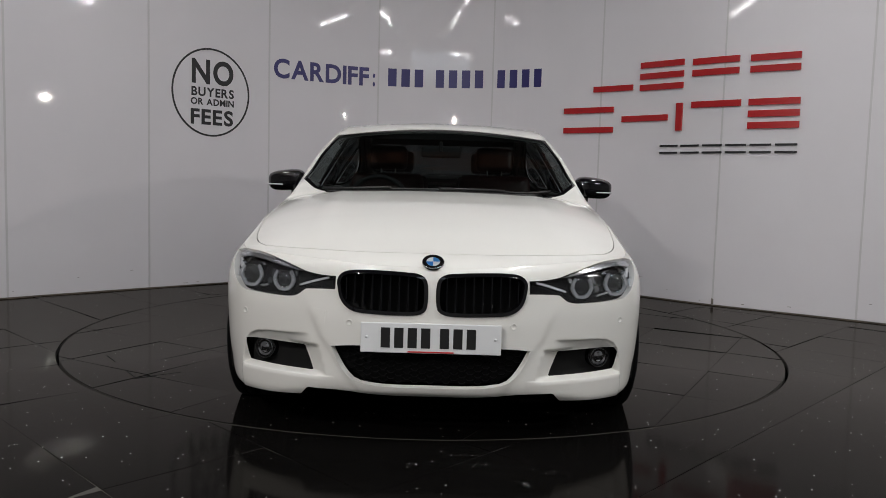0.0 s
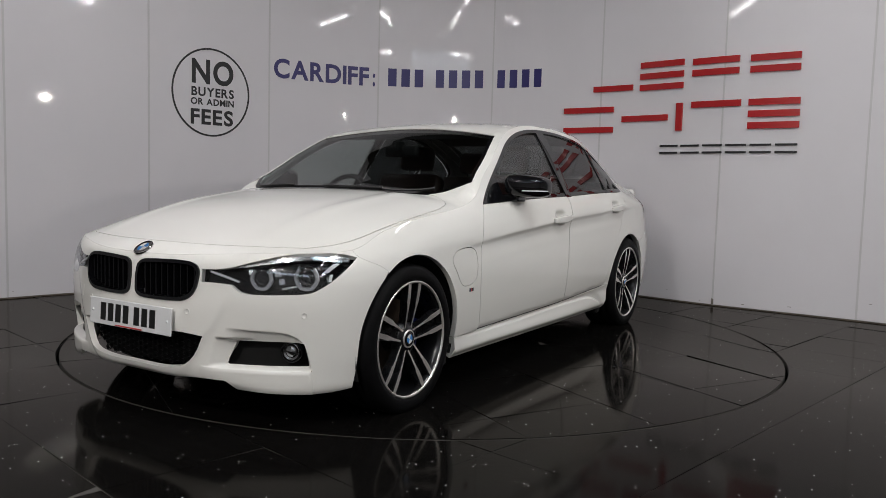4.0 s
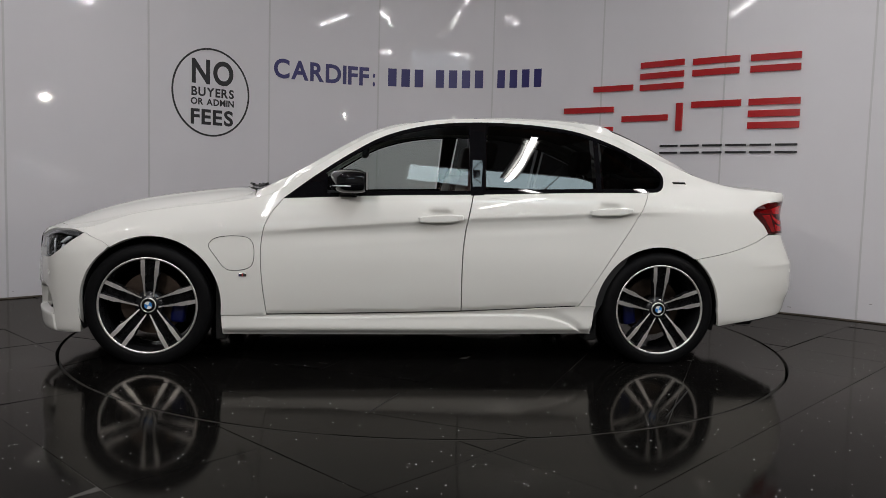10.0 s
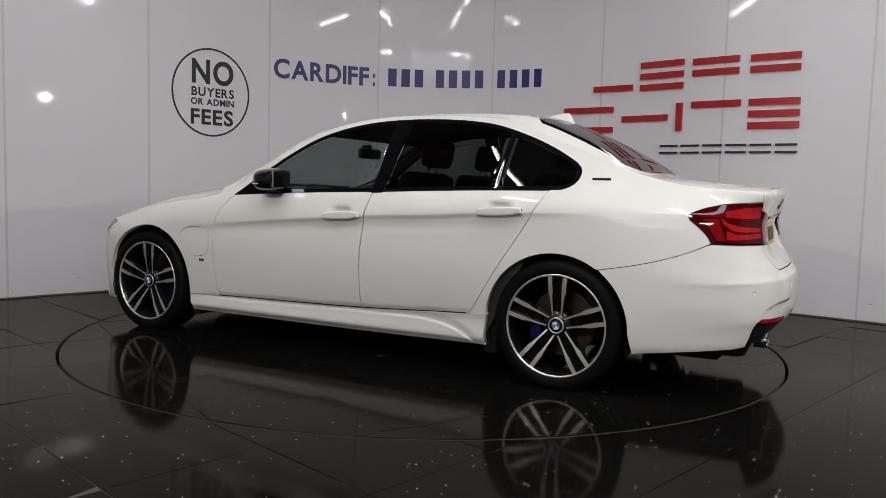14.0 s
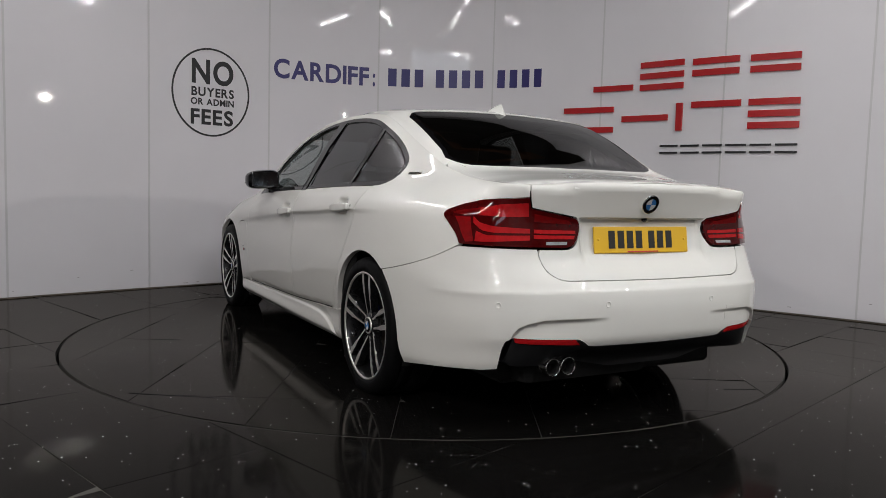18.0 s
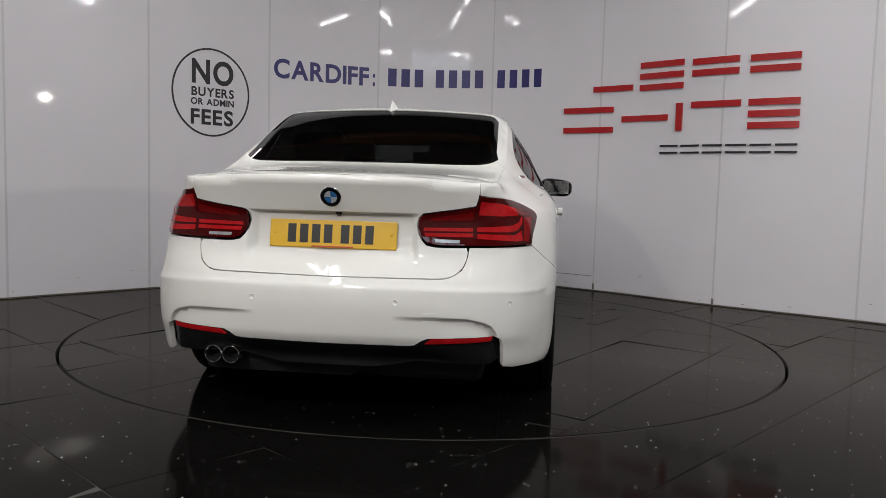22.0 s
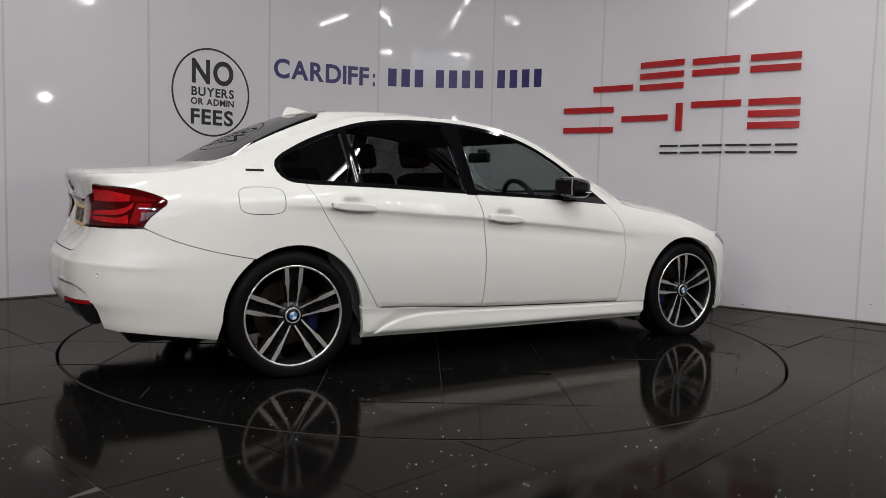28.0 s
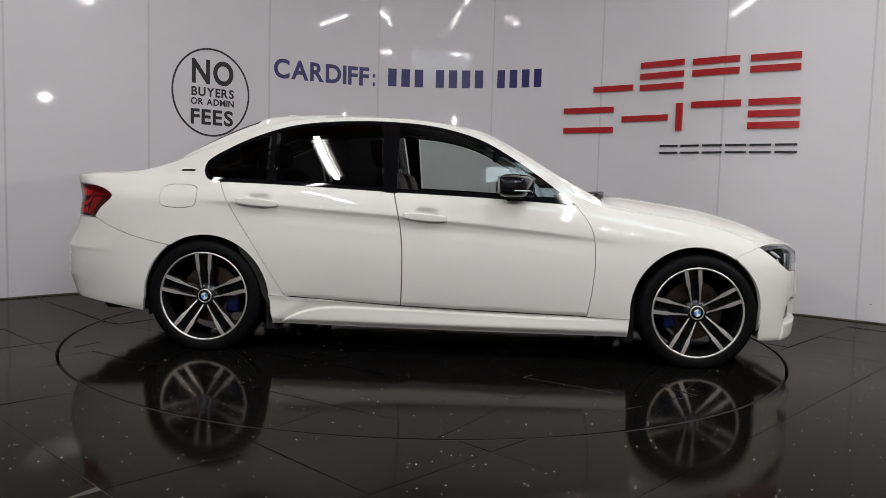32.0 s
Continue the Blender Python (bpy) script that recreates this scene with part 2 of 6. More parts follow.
def inside(pts, loops):
    """Even-odd test of points against loops."""
    x, y = pts[:, 0], pts[:, 1]
    r = np.zeros(len(pts), bool)
    for loop in loops:
        q = np.asarray(loop)
        p0, p1 = q, np.roll(q, -1, 0)
        for a, b in zip(p0, p1):
            hit = (a[1] > y) != (b[1] > y)
            if hit.any():
                xc = a[0] + (y - a[1]) * (b[0] - a[0]) / (b[1] - a[1] if b[1] != a[1] else 1e-12)
                r ^= hit & (x < xc)
    return r


from mathutils.geometry import delaunay_2d_cdt


def sheet(loops, grid, lines=()):
    """Triangulates the area between loops (the first outside, the rest holes) with inner points on a grid and along lines."""
    verts, edges, cnt = [], [], 0
    gu, gv = grid if isinstance(grid, tuple) else (grid, grid)
    keep = np.array([1.0 / gu, 1.0 / gv])
    for loop in loops:
        k = len(loop)
        verts += [Vector((float(q[0]), float(q[1]))) for q in loop]
        edges += [(cnt + i, cnt + (i + 1) % k) for i in range(k)]
        cnt += k
    q = np.asarray(loops[0])
    gx, gy = np.meshgrid(np.arange(q[:, 0].min() + gu * 0.5, q[:, 0].max(), gu), np.arange(q[:, 1].min() + gv * 0.5, q[:, 1].max(), gv))
    g = np.stack([gx.ravel(), gy.ravel()], 1)
    for line in lines:
        w = np.asarray(line, float)
        w = w[(w[:, 0] > q[:, 0].min()) & (w[:, 0] < q[:, 0].max()) & (w[:, 1] > q[:, 1].min()) & (w[:, 1] < q[:, 1].max())]
        if len(w):
            w = w[inside(w, loops)]
        if len(w):
            b = np.asarray([v[:] for v in verts])
            w = w[np.min(np.linalg.norm((w[:, None] - b[None]) * keep, axis=2), axis=1) > 0.10]
            k0 = len(verts)
            verts += [Vector((float(a), float(c))) for a, c in w]
            step = np.linalg.norm(np.diff(w, axis=0), axis=1)
            edges += [(k0 + i, k0 + i + 1) for i in range(len(w) - 1) if step[i] < 1.6 * np.median(step)]
    if len(g):
        g = g[inside(g, loops)]
        b = np.asarray([v[:] for v in verts])
        if len(g):
            dist = np.min(np.linalg.norm((g[:, None] - b[None]) * keep, axis=2), axis=1)
            g = g[dist > 0.45]
        verts += [Vector((float(a), float(c))) for a, c in g]
    vo, _, fo, _, _, _ = delaunay_2d_cdt(verts, edges, [], 0, 1e-6)
    v = np.asarray([w[:] for w in vo])
    f = np.asarray([t[:3] for t in fo if len(t) == 3])
    f = f[inside(v[f].mean(1), loops)]
    return v, f


def panel(name, loops, fn, mat, parent, label="", grid=0.04, depth=0.026, gap=0.0029, lift=0.0, mirror=False, lines=()):
    """A skin over the area between loops on the surface fn, with its edges turned in by depth."""
    loops = [inset(loops[0], gap)] + [inset(h, -gap) for h in loops[1:]]
    v, f = sheet(loops, grid, lines)
    e = 0.0025
    p = fn(v)
    du, dv = fn(v + np.array([e, 0])) - fn(v - np.array([e, 0])), fn(v + np.array([0, e])) - fn(v - np.array([0, e]))
    nrm = np.cross(du, dv)
    nrm /= np.maximum(np.linalg.norm(nrm, axis=1), 1e-9)[:, None]
    out = p - np.array([-0.2, 0, 0.7])
    if np.sum(nrm * out) < 0:
        nrm = -nrm
    p = p + nrm * lift
    tri = np.cross(p[f[:, 1]] - p[f[:, 0]], p[f[:, 2]] - p[f[:, 0]])
    flip = np.sum(tri * nrm[f[:, 0]], 1) < 0
    f[flip] = f[flip][:, ::-1]
    count = {}
    for a, b, c in f:
        for i, j in ((a, b), (b, c), (c, a)):
            count[(i, j)] = count.get((i, j), 0) + 1
    rim = [(i, j) for (i, j) in count if (j, i) not in count]
    idx = {}
    verts, faces = list(p), [tuple(t) for t in f]
    if depth:
        for i, j in rim:
            for k in (i, j):
                if k not in idx:
                    idx[k] = len(verts)
                    verts.append(p[k] - nrm[k] * depth)
            faces.append((j, i, idx[i], idx[j]))
    verts = np.asarray(verts)
    normals = np.concatenate([nrm, np.asarray([nrm[k] for k in idx]).reshape(-1, 3)]) if idx else nrm
    if mirror:
        verts, normals = verts * np.array([1, -1, 1]), normals * np.array([1, -1, 1])
        faces = [t[::-1] for t in faces]
    ob = link_mesh(name, verts, faces, mat, parent, label)
    sm = [len(t) == 3 for t in faces]
    ob.data.polygons.foreach_set("use_smooth", sm)
    loopn = []
    for poly_ in ob.data.polygons:
        for li in poly_.vertices:
            loopn.append(tuple(normals[li]) if sm[poly_.index] else (0.0, 0.0, 0.0))
    ob.data.normals_split_custom_set(loopn)
    return ob

# ---- the room ----
SEAMS = [(-4.10, 0.20), (-3.328, 0.967), (-2.487, 1.741), (-1.59, 2.49), (-0.565, 2.99), (0.62, 2.93), (1.635, 2.344), (2.516, 1.538), (3.422, 0.857), (4.30, 0.12)]
LINE = np.array(spline(SEAMS, 0.01))
RUN = np.concatenate([[0], np.cumsum(np.linalg.norm(np.diff(LINE, axis=0), axis=1))])
SEAM_U = [float(RUN[np.argmin(np.linalg.norm(LINE - np.array(s), axis=1))]) for s in SEAMS]
WALL_TOP = 4.2
TABLE_R = 2.234


def on_wall(u, z, out=0.0):
    """The place at u metres along the curved wall, out metres before it, and the way along it."""
    p = np.array([np.interp(u, RUN, LINE[:, 0]), np.interp(u, RUN, LINE[:, 1])])
    q = np.array([np.interp(u + 0.02, RUN, LINE[:, 0]), np.interp(u + 0.02, RUN, LINE[:, 1])]) - np.array([np.interp(u - 0.02, RUN, LINE[:, 0]), np.interp(u - 0.02, RUN, LINE[:, 1])])
    q /= np.linalg.norm(q)
    return Vector((p[0] + q[1] * out, p[1] - q[0] * out, z)), Vector((q[0], q[1], 0))


def wall_strip(name, u0, u1, z0, z1, out0, out1, mat, parent, label="", n=14, smooth=True):
    """A slab that follows the wall from u0 to u1, between two distances before it."""
    verts, faces = [], []
    for i in range(n + 1):
        u = u0 + (u1 - u0) * i / n
        for o, z in ((out0, z0), (out1, z0), (out1, z1), (out0, z1)):
            verts.append(on_wall(u, z, o)[0])
    for i in range(n):
        a, b = 4 * i, 4 * i + 4
        for k in range(4):
            faces.append((a + k, b + k, b + (k + 1) % 4, a + (k + 1) % 4))
    faces += [(0, 1, 2, 3), (4 * n + 3, 4 * n + 2, 4 * n + 1, 4 * n)]
    ob = link_mesh(name, verts, faces, mat, parent, label, smooth=False)
    return ob


wall_back = tagged(wall_strip("wall_back", 0.0, RUN[-1], 0.0, WALL_TOP, -0.14, -0.012, SHED_WALL, None, n=60), "curved display wall clad in glossy white panels", "wall", "", "structure")
for u0, u1 in zip(SEAM_U, SEAM_U[1:]):
    p_ = wall_strip("panel", u0 + 0.006, u1 - 0.006, 0.012, WALL_TOP, -0.010, 0.0, WALL, wall_back)
    p_.data.polygons.foreach_set("use_smooth", [True] * len(p_.data.polygons))
    p_.data.set_sharp_from_angle(angle=radians(40))
for u in SEAM_U[1:-1]:
    wall_strip("seam_strip", u - 0.008, u + 0.008, 0.012, WALL_TOP, -0.008, 0.0035, SEAM, wall_back, n=2)
wall_strip("floor_sealant", 0.0, RUN[-1], 0.0, 0.009, -0.01, 0.005, GRIME, wall_back, n=60)


def slab(name, x0, x1, y0, y1, z0, z1, mat, label, cat):
    return tagged(part(name, box(x0, x1, y0, y1, z0, z1), mat), label, cat, "", "structure")


slab("wall_west", -9.2, -9.0, -12.0, 4.2, 0, 5.4, SHED_WALL, "grey rendered showroom side wall", "wall")
slab("wall_east", 9.0, 9.2, -12.0, 4.2, 0, 5.4, SHED_WALL, "grey rendered showroom side wall", "wall")
slab("wall_south", -9.2, 9.2, -12.2, -12.0, 0, 5.4, SHED_WALL, "grey rendered showroom wall behind the viewpoint", "wall")
slab("wall_north", -9.2, 9.2, 4.2, 4.4, 0, 5.4, SHED_WALL, "grey rendered wall behind the display wall", "wall")
slab("ceiling", -9.2, 9.2, -12.2, 4.4, 5.4, 5.6, SHED_ROOF, "dark showroom roof lining", "ceiling")

# one panel hangs clear of the floor over a kick board
wall_strip("hanging_panel", SEAM_U[5] + 0.03, SEAM_U[6] - 0.020, 0.148, WALL_TOP, -0.002, 0.0014, WALL, wall_back)
# Thin dark strip painted for the shade under the hanging panel's lower edge.
wall_strip("kick_shade", SEAM_U[5] + 0.03, SEAM_U[6] - 0.020, 0.142, 0.148, -0.002, 0.0006, SCUFF_SHADE, wall_back)

# scuffs and knocks low on the panels
SCUFFS = random.Random(7)
for u0 in np.linspace(0.5, RUN[-1] - 0.4, 26):
    u, z, w = float(u0) + SCUFFS.uniform(-.15, .15), 0.03 + 0.16 * SCUFFS.random() ** 2.2, SCUFFS.uniform(.008, .05)
    wall_strip("scuff", u, u + w, z, z + SCUFFS.uniform(.0015, .004), 0.0006, 0.0012, SCUFF_SHADE, wall_back, n=2)
for u in SEAM_U[6:8]:
    wall_strip("seam_stain", u - 0.011, u + 0.009, 0.015, 0.055 + 0.03 * SCUFFS.random(), 0.0006, 0.0048, SCUFF_SHADE, wall_back, n=2)

# ---- signs on the wall ----


def glyphs(text, mat, bold, thick=0.0015):
    """Meshes of the single letters of a text, with their left edges; size 1."""
    out = []
    for i, ch in enumerate(text):
        if ch == " ":
            out.append(None)
            continue
        cu = bpy.data.curves.new("letter", "FONT")
        cu.body, cu.extrude, cu.resolution_u, cu.offset = ch, thick, 4, bold
        tmp = bpy.data.objects.new("letter", cu)
        scene.collection.objects.link(tmp)
        dg = bpy.context.evaluated_depsgraph_get()
        me = bpy.data.meshes.new_from_object(tmp.evaluated_get(dg))
        bpy.data.objects.remove(tmp)
        bm = bmesh.new()
        bm.from_mesh(me)
        bmesh.ops.remove_doubles(bm, verts=bm.verts, dist=0.0009)
        bm.to_mesh(me)
        bm.free()
        me.materials.clear()
        me.materials.append(mat)
        out.append(me)
    return out


def wall_text(text, u0, u1, z0, z1, mat, parent, gap=0.09, bold=0.030):
    """Letters along the wall from u0 to u1, capitals from z0 to z1."""
    meshes = glyphs(text, mat, bold)
    x, place = 0.0, []
    for me in meshes:
        if me is None:
            x += 0.30
            place.append(None)
            continue
        co = np.empty(len(me.vertices) * 3)
        me.vertices.foreach_get("co", co)
        co = co.reshape(-1, 3)
        lo, hi = co[:, 0].min(), co[:, 0].max()
        place.append((x, lo, hi - lo))
        x += hi - lo + gap
    x -= gap
    cap = 0.729
    su, sz = (u1 - u0) / x, (z1 - z0) / cap
    for me, pl in zip(meshes, place):
        if me is None:
            continue
        co = np.empty(len(me.vertices) * 3)
        me.vertices.foreach_get("co", co)
        co = co.reshape(-1, 3)
        new_co = []
        for cx, cy, cz in co:
            new_co.append(on_wall(u0 + (pl[0] + cx - pl[1]) * su, z0 + cy * sz, 0.002 + cz * 0.5)[0])
        me.vertices.foreach_set("co", np.array(new_co).ravel())
        me.update()
        ob = new("letter", me)
        ob.parent = parent


def bar(u0, u1, z0, z1, mat, parent, thick, name="bar"):
    return wall_strip(name, u0, u1, z0, z1, 0.002, thick, mat, parent, n=6)


def wall_ring(uc, zc, ru, rz, w, mat, parent):
    verts, faces, n = [], [], 96
    for i in range(n):
        a = 2 * math.pi * i / n
        for k, o in ((0, 0.0015), (0, 0.003), (1, 0.003), (1, 0.0015)):
            verts.append(on_wall(uc + (ru - k * w) * math.cos(a), zc + (rz - k * w) * math.sin(a), o)[0])
    for i in range(n):
        a, b = 4 * i, 4 * ((i + 1) % n)
        for k in range(4):
            faces.append((a + k, a + (k + 1) % 4, b + (k + 1) % 4, b + k))
    return link_mesh("ring", verts, faces, mat, parent, smooth=False)


fees_sign = tagged(new("wall_sign"), "round black vinyl sign reading no buyers or admin fees", "sign")
wall_ring(2.815, 1.793, 0.382, 0.405, 0.017, SIGN_BLACK, fees_sign)
wall_text("NO", 2.625, 3.035, 1.876, 2.095, SIGN_BLACK, fees_sign, 0.12)
wall_text("BUYERS", 2.622, 3.04, 1.757, 1.838, SIGN_BLACK, fees_sign)
wall_text("OR ADMIN", 2.615, 3.04, 1.677, 1.737, SIGN_BLACK, fees_sign)
wall_text("FEES", 2.615, 3.033, 1.501, 1.640, SIGN_BLACK, fees_sign)
phone_sign = tagged(new("wall_sign"), "navy vinyl wall lettering with a town name and a number", "sign")
wall_text("CARDIFF", 3.445, 4.45, 2.010, 2.195, SIGN_BLUE, phone_sign, 0.07)
wall_text(":", 4.490, 4.515, 2.010, 2.195, SIGN_BLUE, phone_sign)
for u0, u1, n in ((4.632, 5.05, 3), (5.132, 5.68, 4), (5.780, 6.305, 4)):
    w = (u1 - u0) / n
    for i in range(n):
        bar(u0 + w * i + 0.018, u0 + w * (i + 1) - 0.032, 2.012, 2.195, SIGN_BLUE, phone_sign, 0.003)
red_sign = tagged(new("wall_sign"), "raised red acrylic and black trader's sign on the wall", "sign")
for u0, u1, z0, z1, rows in ((6.845, 7.25, 1.928, 2.178, (0,)), (7.325, 7.752, 1.915, 2.176, (0, 1, 2)), (7.836, 8.243, 1.912, 2.164, (1, 2)), (8.335, 8.73, 1.916, 2.157, (1, 2)),
                             (6.54, 7.06, 1.541, 1.786, (0, 2)), (7.15, 7.615, 1.541, 1.786, (1,)), (7.84, 8.272, 1.537, 1.790, (2,)), (8.335, 8.742, 1.540, 1.790, (0, 1, 2))):
    for k in rows:
        zm = z0 + (z1 - z0) * (0.11, 0.5, 0.89)[k]
        bar(u0, u1, zm - 0.0275, zm + 0.0275, SIGN_RED, red_sign, 0.022)
bar(7.698, 7.757, 1.540, 1.787, SIGN_RED, red_sign, 0.022)
for i in range(6):
    u0 = 7.552 + 0.2025 * i
    bar(u0, u0 + 0.172, 1.397, 1.414, SIGN_BLACK, red_sign, 0.015)
    bar(u0, u0 + 0.172, 1.335, 1.352, SIGN_BLACK, red_sign, 0.015)

# ---- floor: tiles laid diagonally round the turntable ----
TILE = 0.596


def circle(r, n=160):
    return [np.array([r * math.cos(2 * math.pi * i / n), r * math.sin(2 * math.pi * i / n)]) for i in range(n)]


def flat_piece(name, v, f, thick, mat, parent):
    verts = [(a, b, 0.0) for a, b in v]
    f = [t if np.cross(v[t[1]] - v[t[0]], v[t[2]] - v[t[0]]) > 0 else t[::-1] for t in f]
    edge = {}
    for t in f:
        for i, j in ((t[0], t[1]), (t[1], t[2]), (t[2], t[0])):
            edge[(int(i), int(j))] = 1
    faces = [tuple(int(k) for k in t) for t in f]
    idx = {}
    for i, j in edge:
        if (j, i) not in edge:
            for k in (i, j):
                if k not in idx:
                    idx[k] = len(verts)
                    verts.append((v[k][0], v[k][1], -thick))
            faces.append((j, i, idx[i], idx[j]))
    return link_mesh(name, verts, faces, mat, parent, smooth=False)


def clip_circle(square, r, keep_inside):
    """The part of a square inside or outside a circle: the loop's vertices and triangles."""
    q = np.asarray(poly(square, 0.08))
    d = np.linalg.norm(q, axis=1)
    if (d < r).all() or (d > r).all():
        if (d < r).all() != keep_inside:
            return None
        return np.asarray(square), np.array([[0, 1, 2], [0, 2, 3]])
    ring = circle(r)
    k, m = len(square), len(ring)
    vo, _, fo, _, _, _ = delaunay_2d_cdt([Vector(map(float, p)) for p in square] + [Vector(map(float, p)) for p in ring],
                                         [(i, (i + 1) % k) for i in range(k)] + [(k + i, k + (i + 1) % m) for i in range(m)], [], 0, 1e-6)
    v = np.asarray([w[:] for w in vo])
    f = np.asarray([t[:3] for t in fo if len(t) == 3])
    c = v[f].mean(1)
    ok = inside(c, [square]) & (inside(c, [ring]) == keep_inside)
    if not ok.any():
        return None
    f = f[ok]
    used, inv = np.unique(f, return_inverse=True)
    return v[used], inv.reshape(-1, 3)


def tile_square(i, j, turn, off, g):
    c, s = math.cos(turn), math.sin(turn)
    a0, a1, b0, b1 = off[0] + i * TILE + g, off[0] + (i + 1) * TILE - g, off[1] + j * TILE + g, off[1] + (j + 1) * TILE - g
    return [np.array([a * c - b * s, a * s + b * c]) for a, b in ((a0, b0), (a1, b0), (a1, b1), (a0, b1))]


LEVEL = random.Random(23)


def lay(tile, v, z):
    """Sets a tile down a fraction of a degree out of level, about its own middle."""
    c = np.mean(v, axis=0)
    tilt = pose(0, 0, 0, LEVEL.gauss(0, 0.16), LEVEL.gauss(0, 0.16), 0)
    tile.matrix_basis = Matrix.Translation((c[0], c[1], z)) @ tilt @ Matrix.Translation((-c[0], -c[1], 0))


ground_v, ground_f = sheet([poly([(-9.2, -12.2), (9.2, -12.2), (9.2, 4.4), (-9.2, 4.4)], 1.0), circle(TABLE_R + 0.010)], 1.5)
floor = tagged(flat_piece("floor", ground_v, ground_f, 0.03, JOINT, None), "polished near-black quartz tile floor laid diagonally", "floor", "", "structure")
floor.location.z = -0.0025
for i in range(-9, 10):
    for j in range(-9, 10):
        sq = tile_square(i, j, radians(45), (0.300, -0.060), 0.0014)
        cx, cy = np.mean(sq, axis=0)
        if abs(cx) > 4.6 or cy < -4.9 or cy > 3.0:
            continue
        got = clip_circle(sq, TABLE_R + 0.010, False)
        if got:
            lay(flat_piece("tile", got[0], got[1], 0.01, GRANITE, floor), got[0], 0.0025)
pit = tagged(part("turntable_pit", lathe([(0.02, -0.25), (TABLE_R + 0.03, -0.25), (TABLE_R + 0.03, -0.034)], 96, "z"), DARK), "dark pit under the turntable", "pit", "", "structure")
turntable = tagged(new("turntable"), "round motorised turntable tiled in black quartz, flush with the floor", "turntable")
part("deck", lathe([(0.0, -0.003), (TABLE_R - 0.007, -0.003), (TABLE_R - 0.007, -0.06), (0.0, -0.06)], 128, "z"), JOINT, turntable)
for i in range(-5, 5):
    for j in range(-5, 5):
        got = clip_circle(tile_square(i, j, radians(61), (0.062, 0.53), 0.0015), TABLE_R - 0.008, True)
        if got:
            lay(flat_piece("tile", got[0], got[1], 0.008, GRANITE, turntable), got[0], 0.0)
# chipped tile edges on the turntable, laid as thin dark strips
for a, b in (((-.858, 1.969), (-1.167, 1.522)), ((-1.167, 1.522), (-1.466, 1.069)), ((.652, -1.104), (.60, -1.17)), ((.60, -1.17), (1.03, -1.415)), ((1.152, -1.231), (1.076, -1.301)), ((.972, -1.736), (1.429, -1.395)), ((1.429, -1.395), (1.291, -1.219)), ((.435, 1.855), (.283, 1.548)), ((-1.901, -.716), (-1.97, -.882))):
    d = math.hypot(b[0] - a[0], b[1] - a[1])
    bm = box(0.0, d, -0.0045, 0.0045, -0.003, 0.0005)
    for v in bm.verts:
        v.co.y *= 0.5 + 0.5 * math.sin(9.0 * v.co.x + a[0] * 7) ** 2
    part("chipped_joint", bm, DARK, turntable).matrix_basis = pose(a[0], a[1], 0, 0, 0, math.degrees(math.atan2(b[1] - a[1], b[0] - a[0])))

# ---- the car: x forwards, y to its left, origin on the ground between the axles ----
car = tagged(new("car"), "white four-door saloon with black trim and tinted rear glass", "car")
REF = np.array(spline([(2.144, -0.2), (2.150, 0.0), (2.144, 0.2), (2.116, 0.36), (2.058, 0.52), (1.985, 0.66), (1.893, 0.776), (1.745, 0.852), (1.5, 0.893), (1.2, 0.893), (0.8, 0.893), (0.2, 0.900), (-0.4, 0.905),
                       (-1.0, 0.905), (-1.4, 0.905), (-1.7, 0.89), (-1.95, 0.855), (-2.13, 0.805), (-2.265, 0.735), (-2.36, 0.61), (-2.41, 0.45), (-2.43, 0.25), (-2.44, 0.0), (-2.43, -0.25)], 0.01))
_i0, _i1 = int(np.argmin(np.abs(REF[:120, 1]))), len(REF) - 120 + int(np.argmin(np.abs(REF[-120:, 1])))
REF = REF[_i0:_i1 + 1]
REF[0, 1] = REF[-1, 1] = 0.0
RS = np.concatenate([[0], np.cumsum(np.linalg.norm(np.diff(REF, axis=0), axis=1))])
SEND = float(RS[-1])
_t = np.gradient(REF, axis=0)
_t /= np.linalg.norm(_t, axis=1)[:, None]
for _ in range(3):
    _t[1:-1] = (_t[:-2] + 2 * _t[1:-1] + _t[2:]) / 4
_t[0], _t[-1] = (0, 1), (0, -1)
_t /= np.linalg.norm(_t, axis=1)[:, None]
RN = np.stack([_t[:, 1], -_t[:, 0]], 1)


def sx(x):
    """Run along the outline at which its side reaches x."""
    return float(np.interp(-x, -REF[:, 0], RS))


def sy(y, rear=False):
    k = len(REF) // 2
    return float(SEND - np.interp(y, REF[k:, 1][::-1], (SEND - RS[k:])[::-1])) if rear else float(np.interp(y, REF[:k, 1], RS[:k]))


STATIONS = []


def station(s, zs, offs, base=None):
    """Heights of the body's fourteen feature lines at s, and how far out they stand (or their y, less base)."""
    STATIONS.append((s, np.array(zs, float), np.array(offs, float) - (base if base is not None else 0.0)))


def side_station(x, zs, ys):
    station(sx(x), zs, ys, float(np.interp(sx(x), RS, REF[:, 1])))


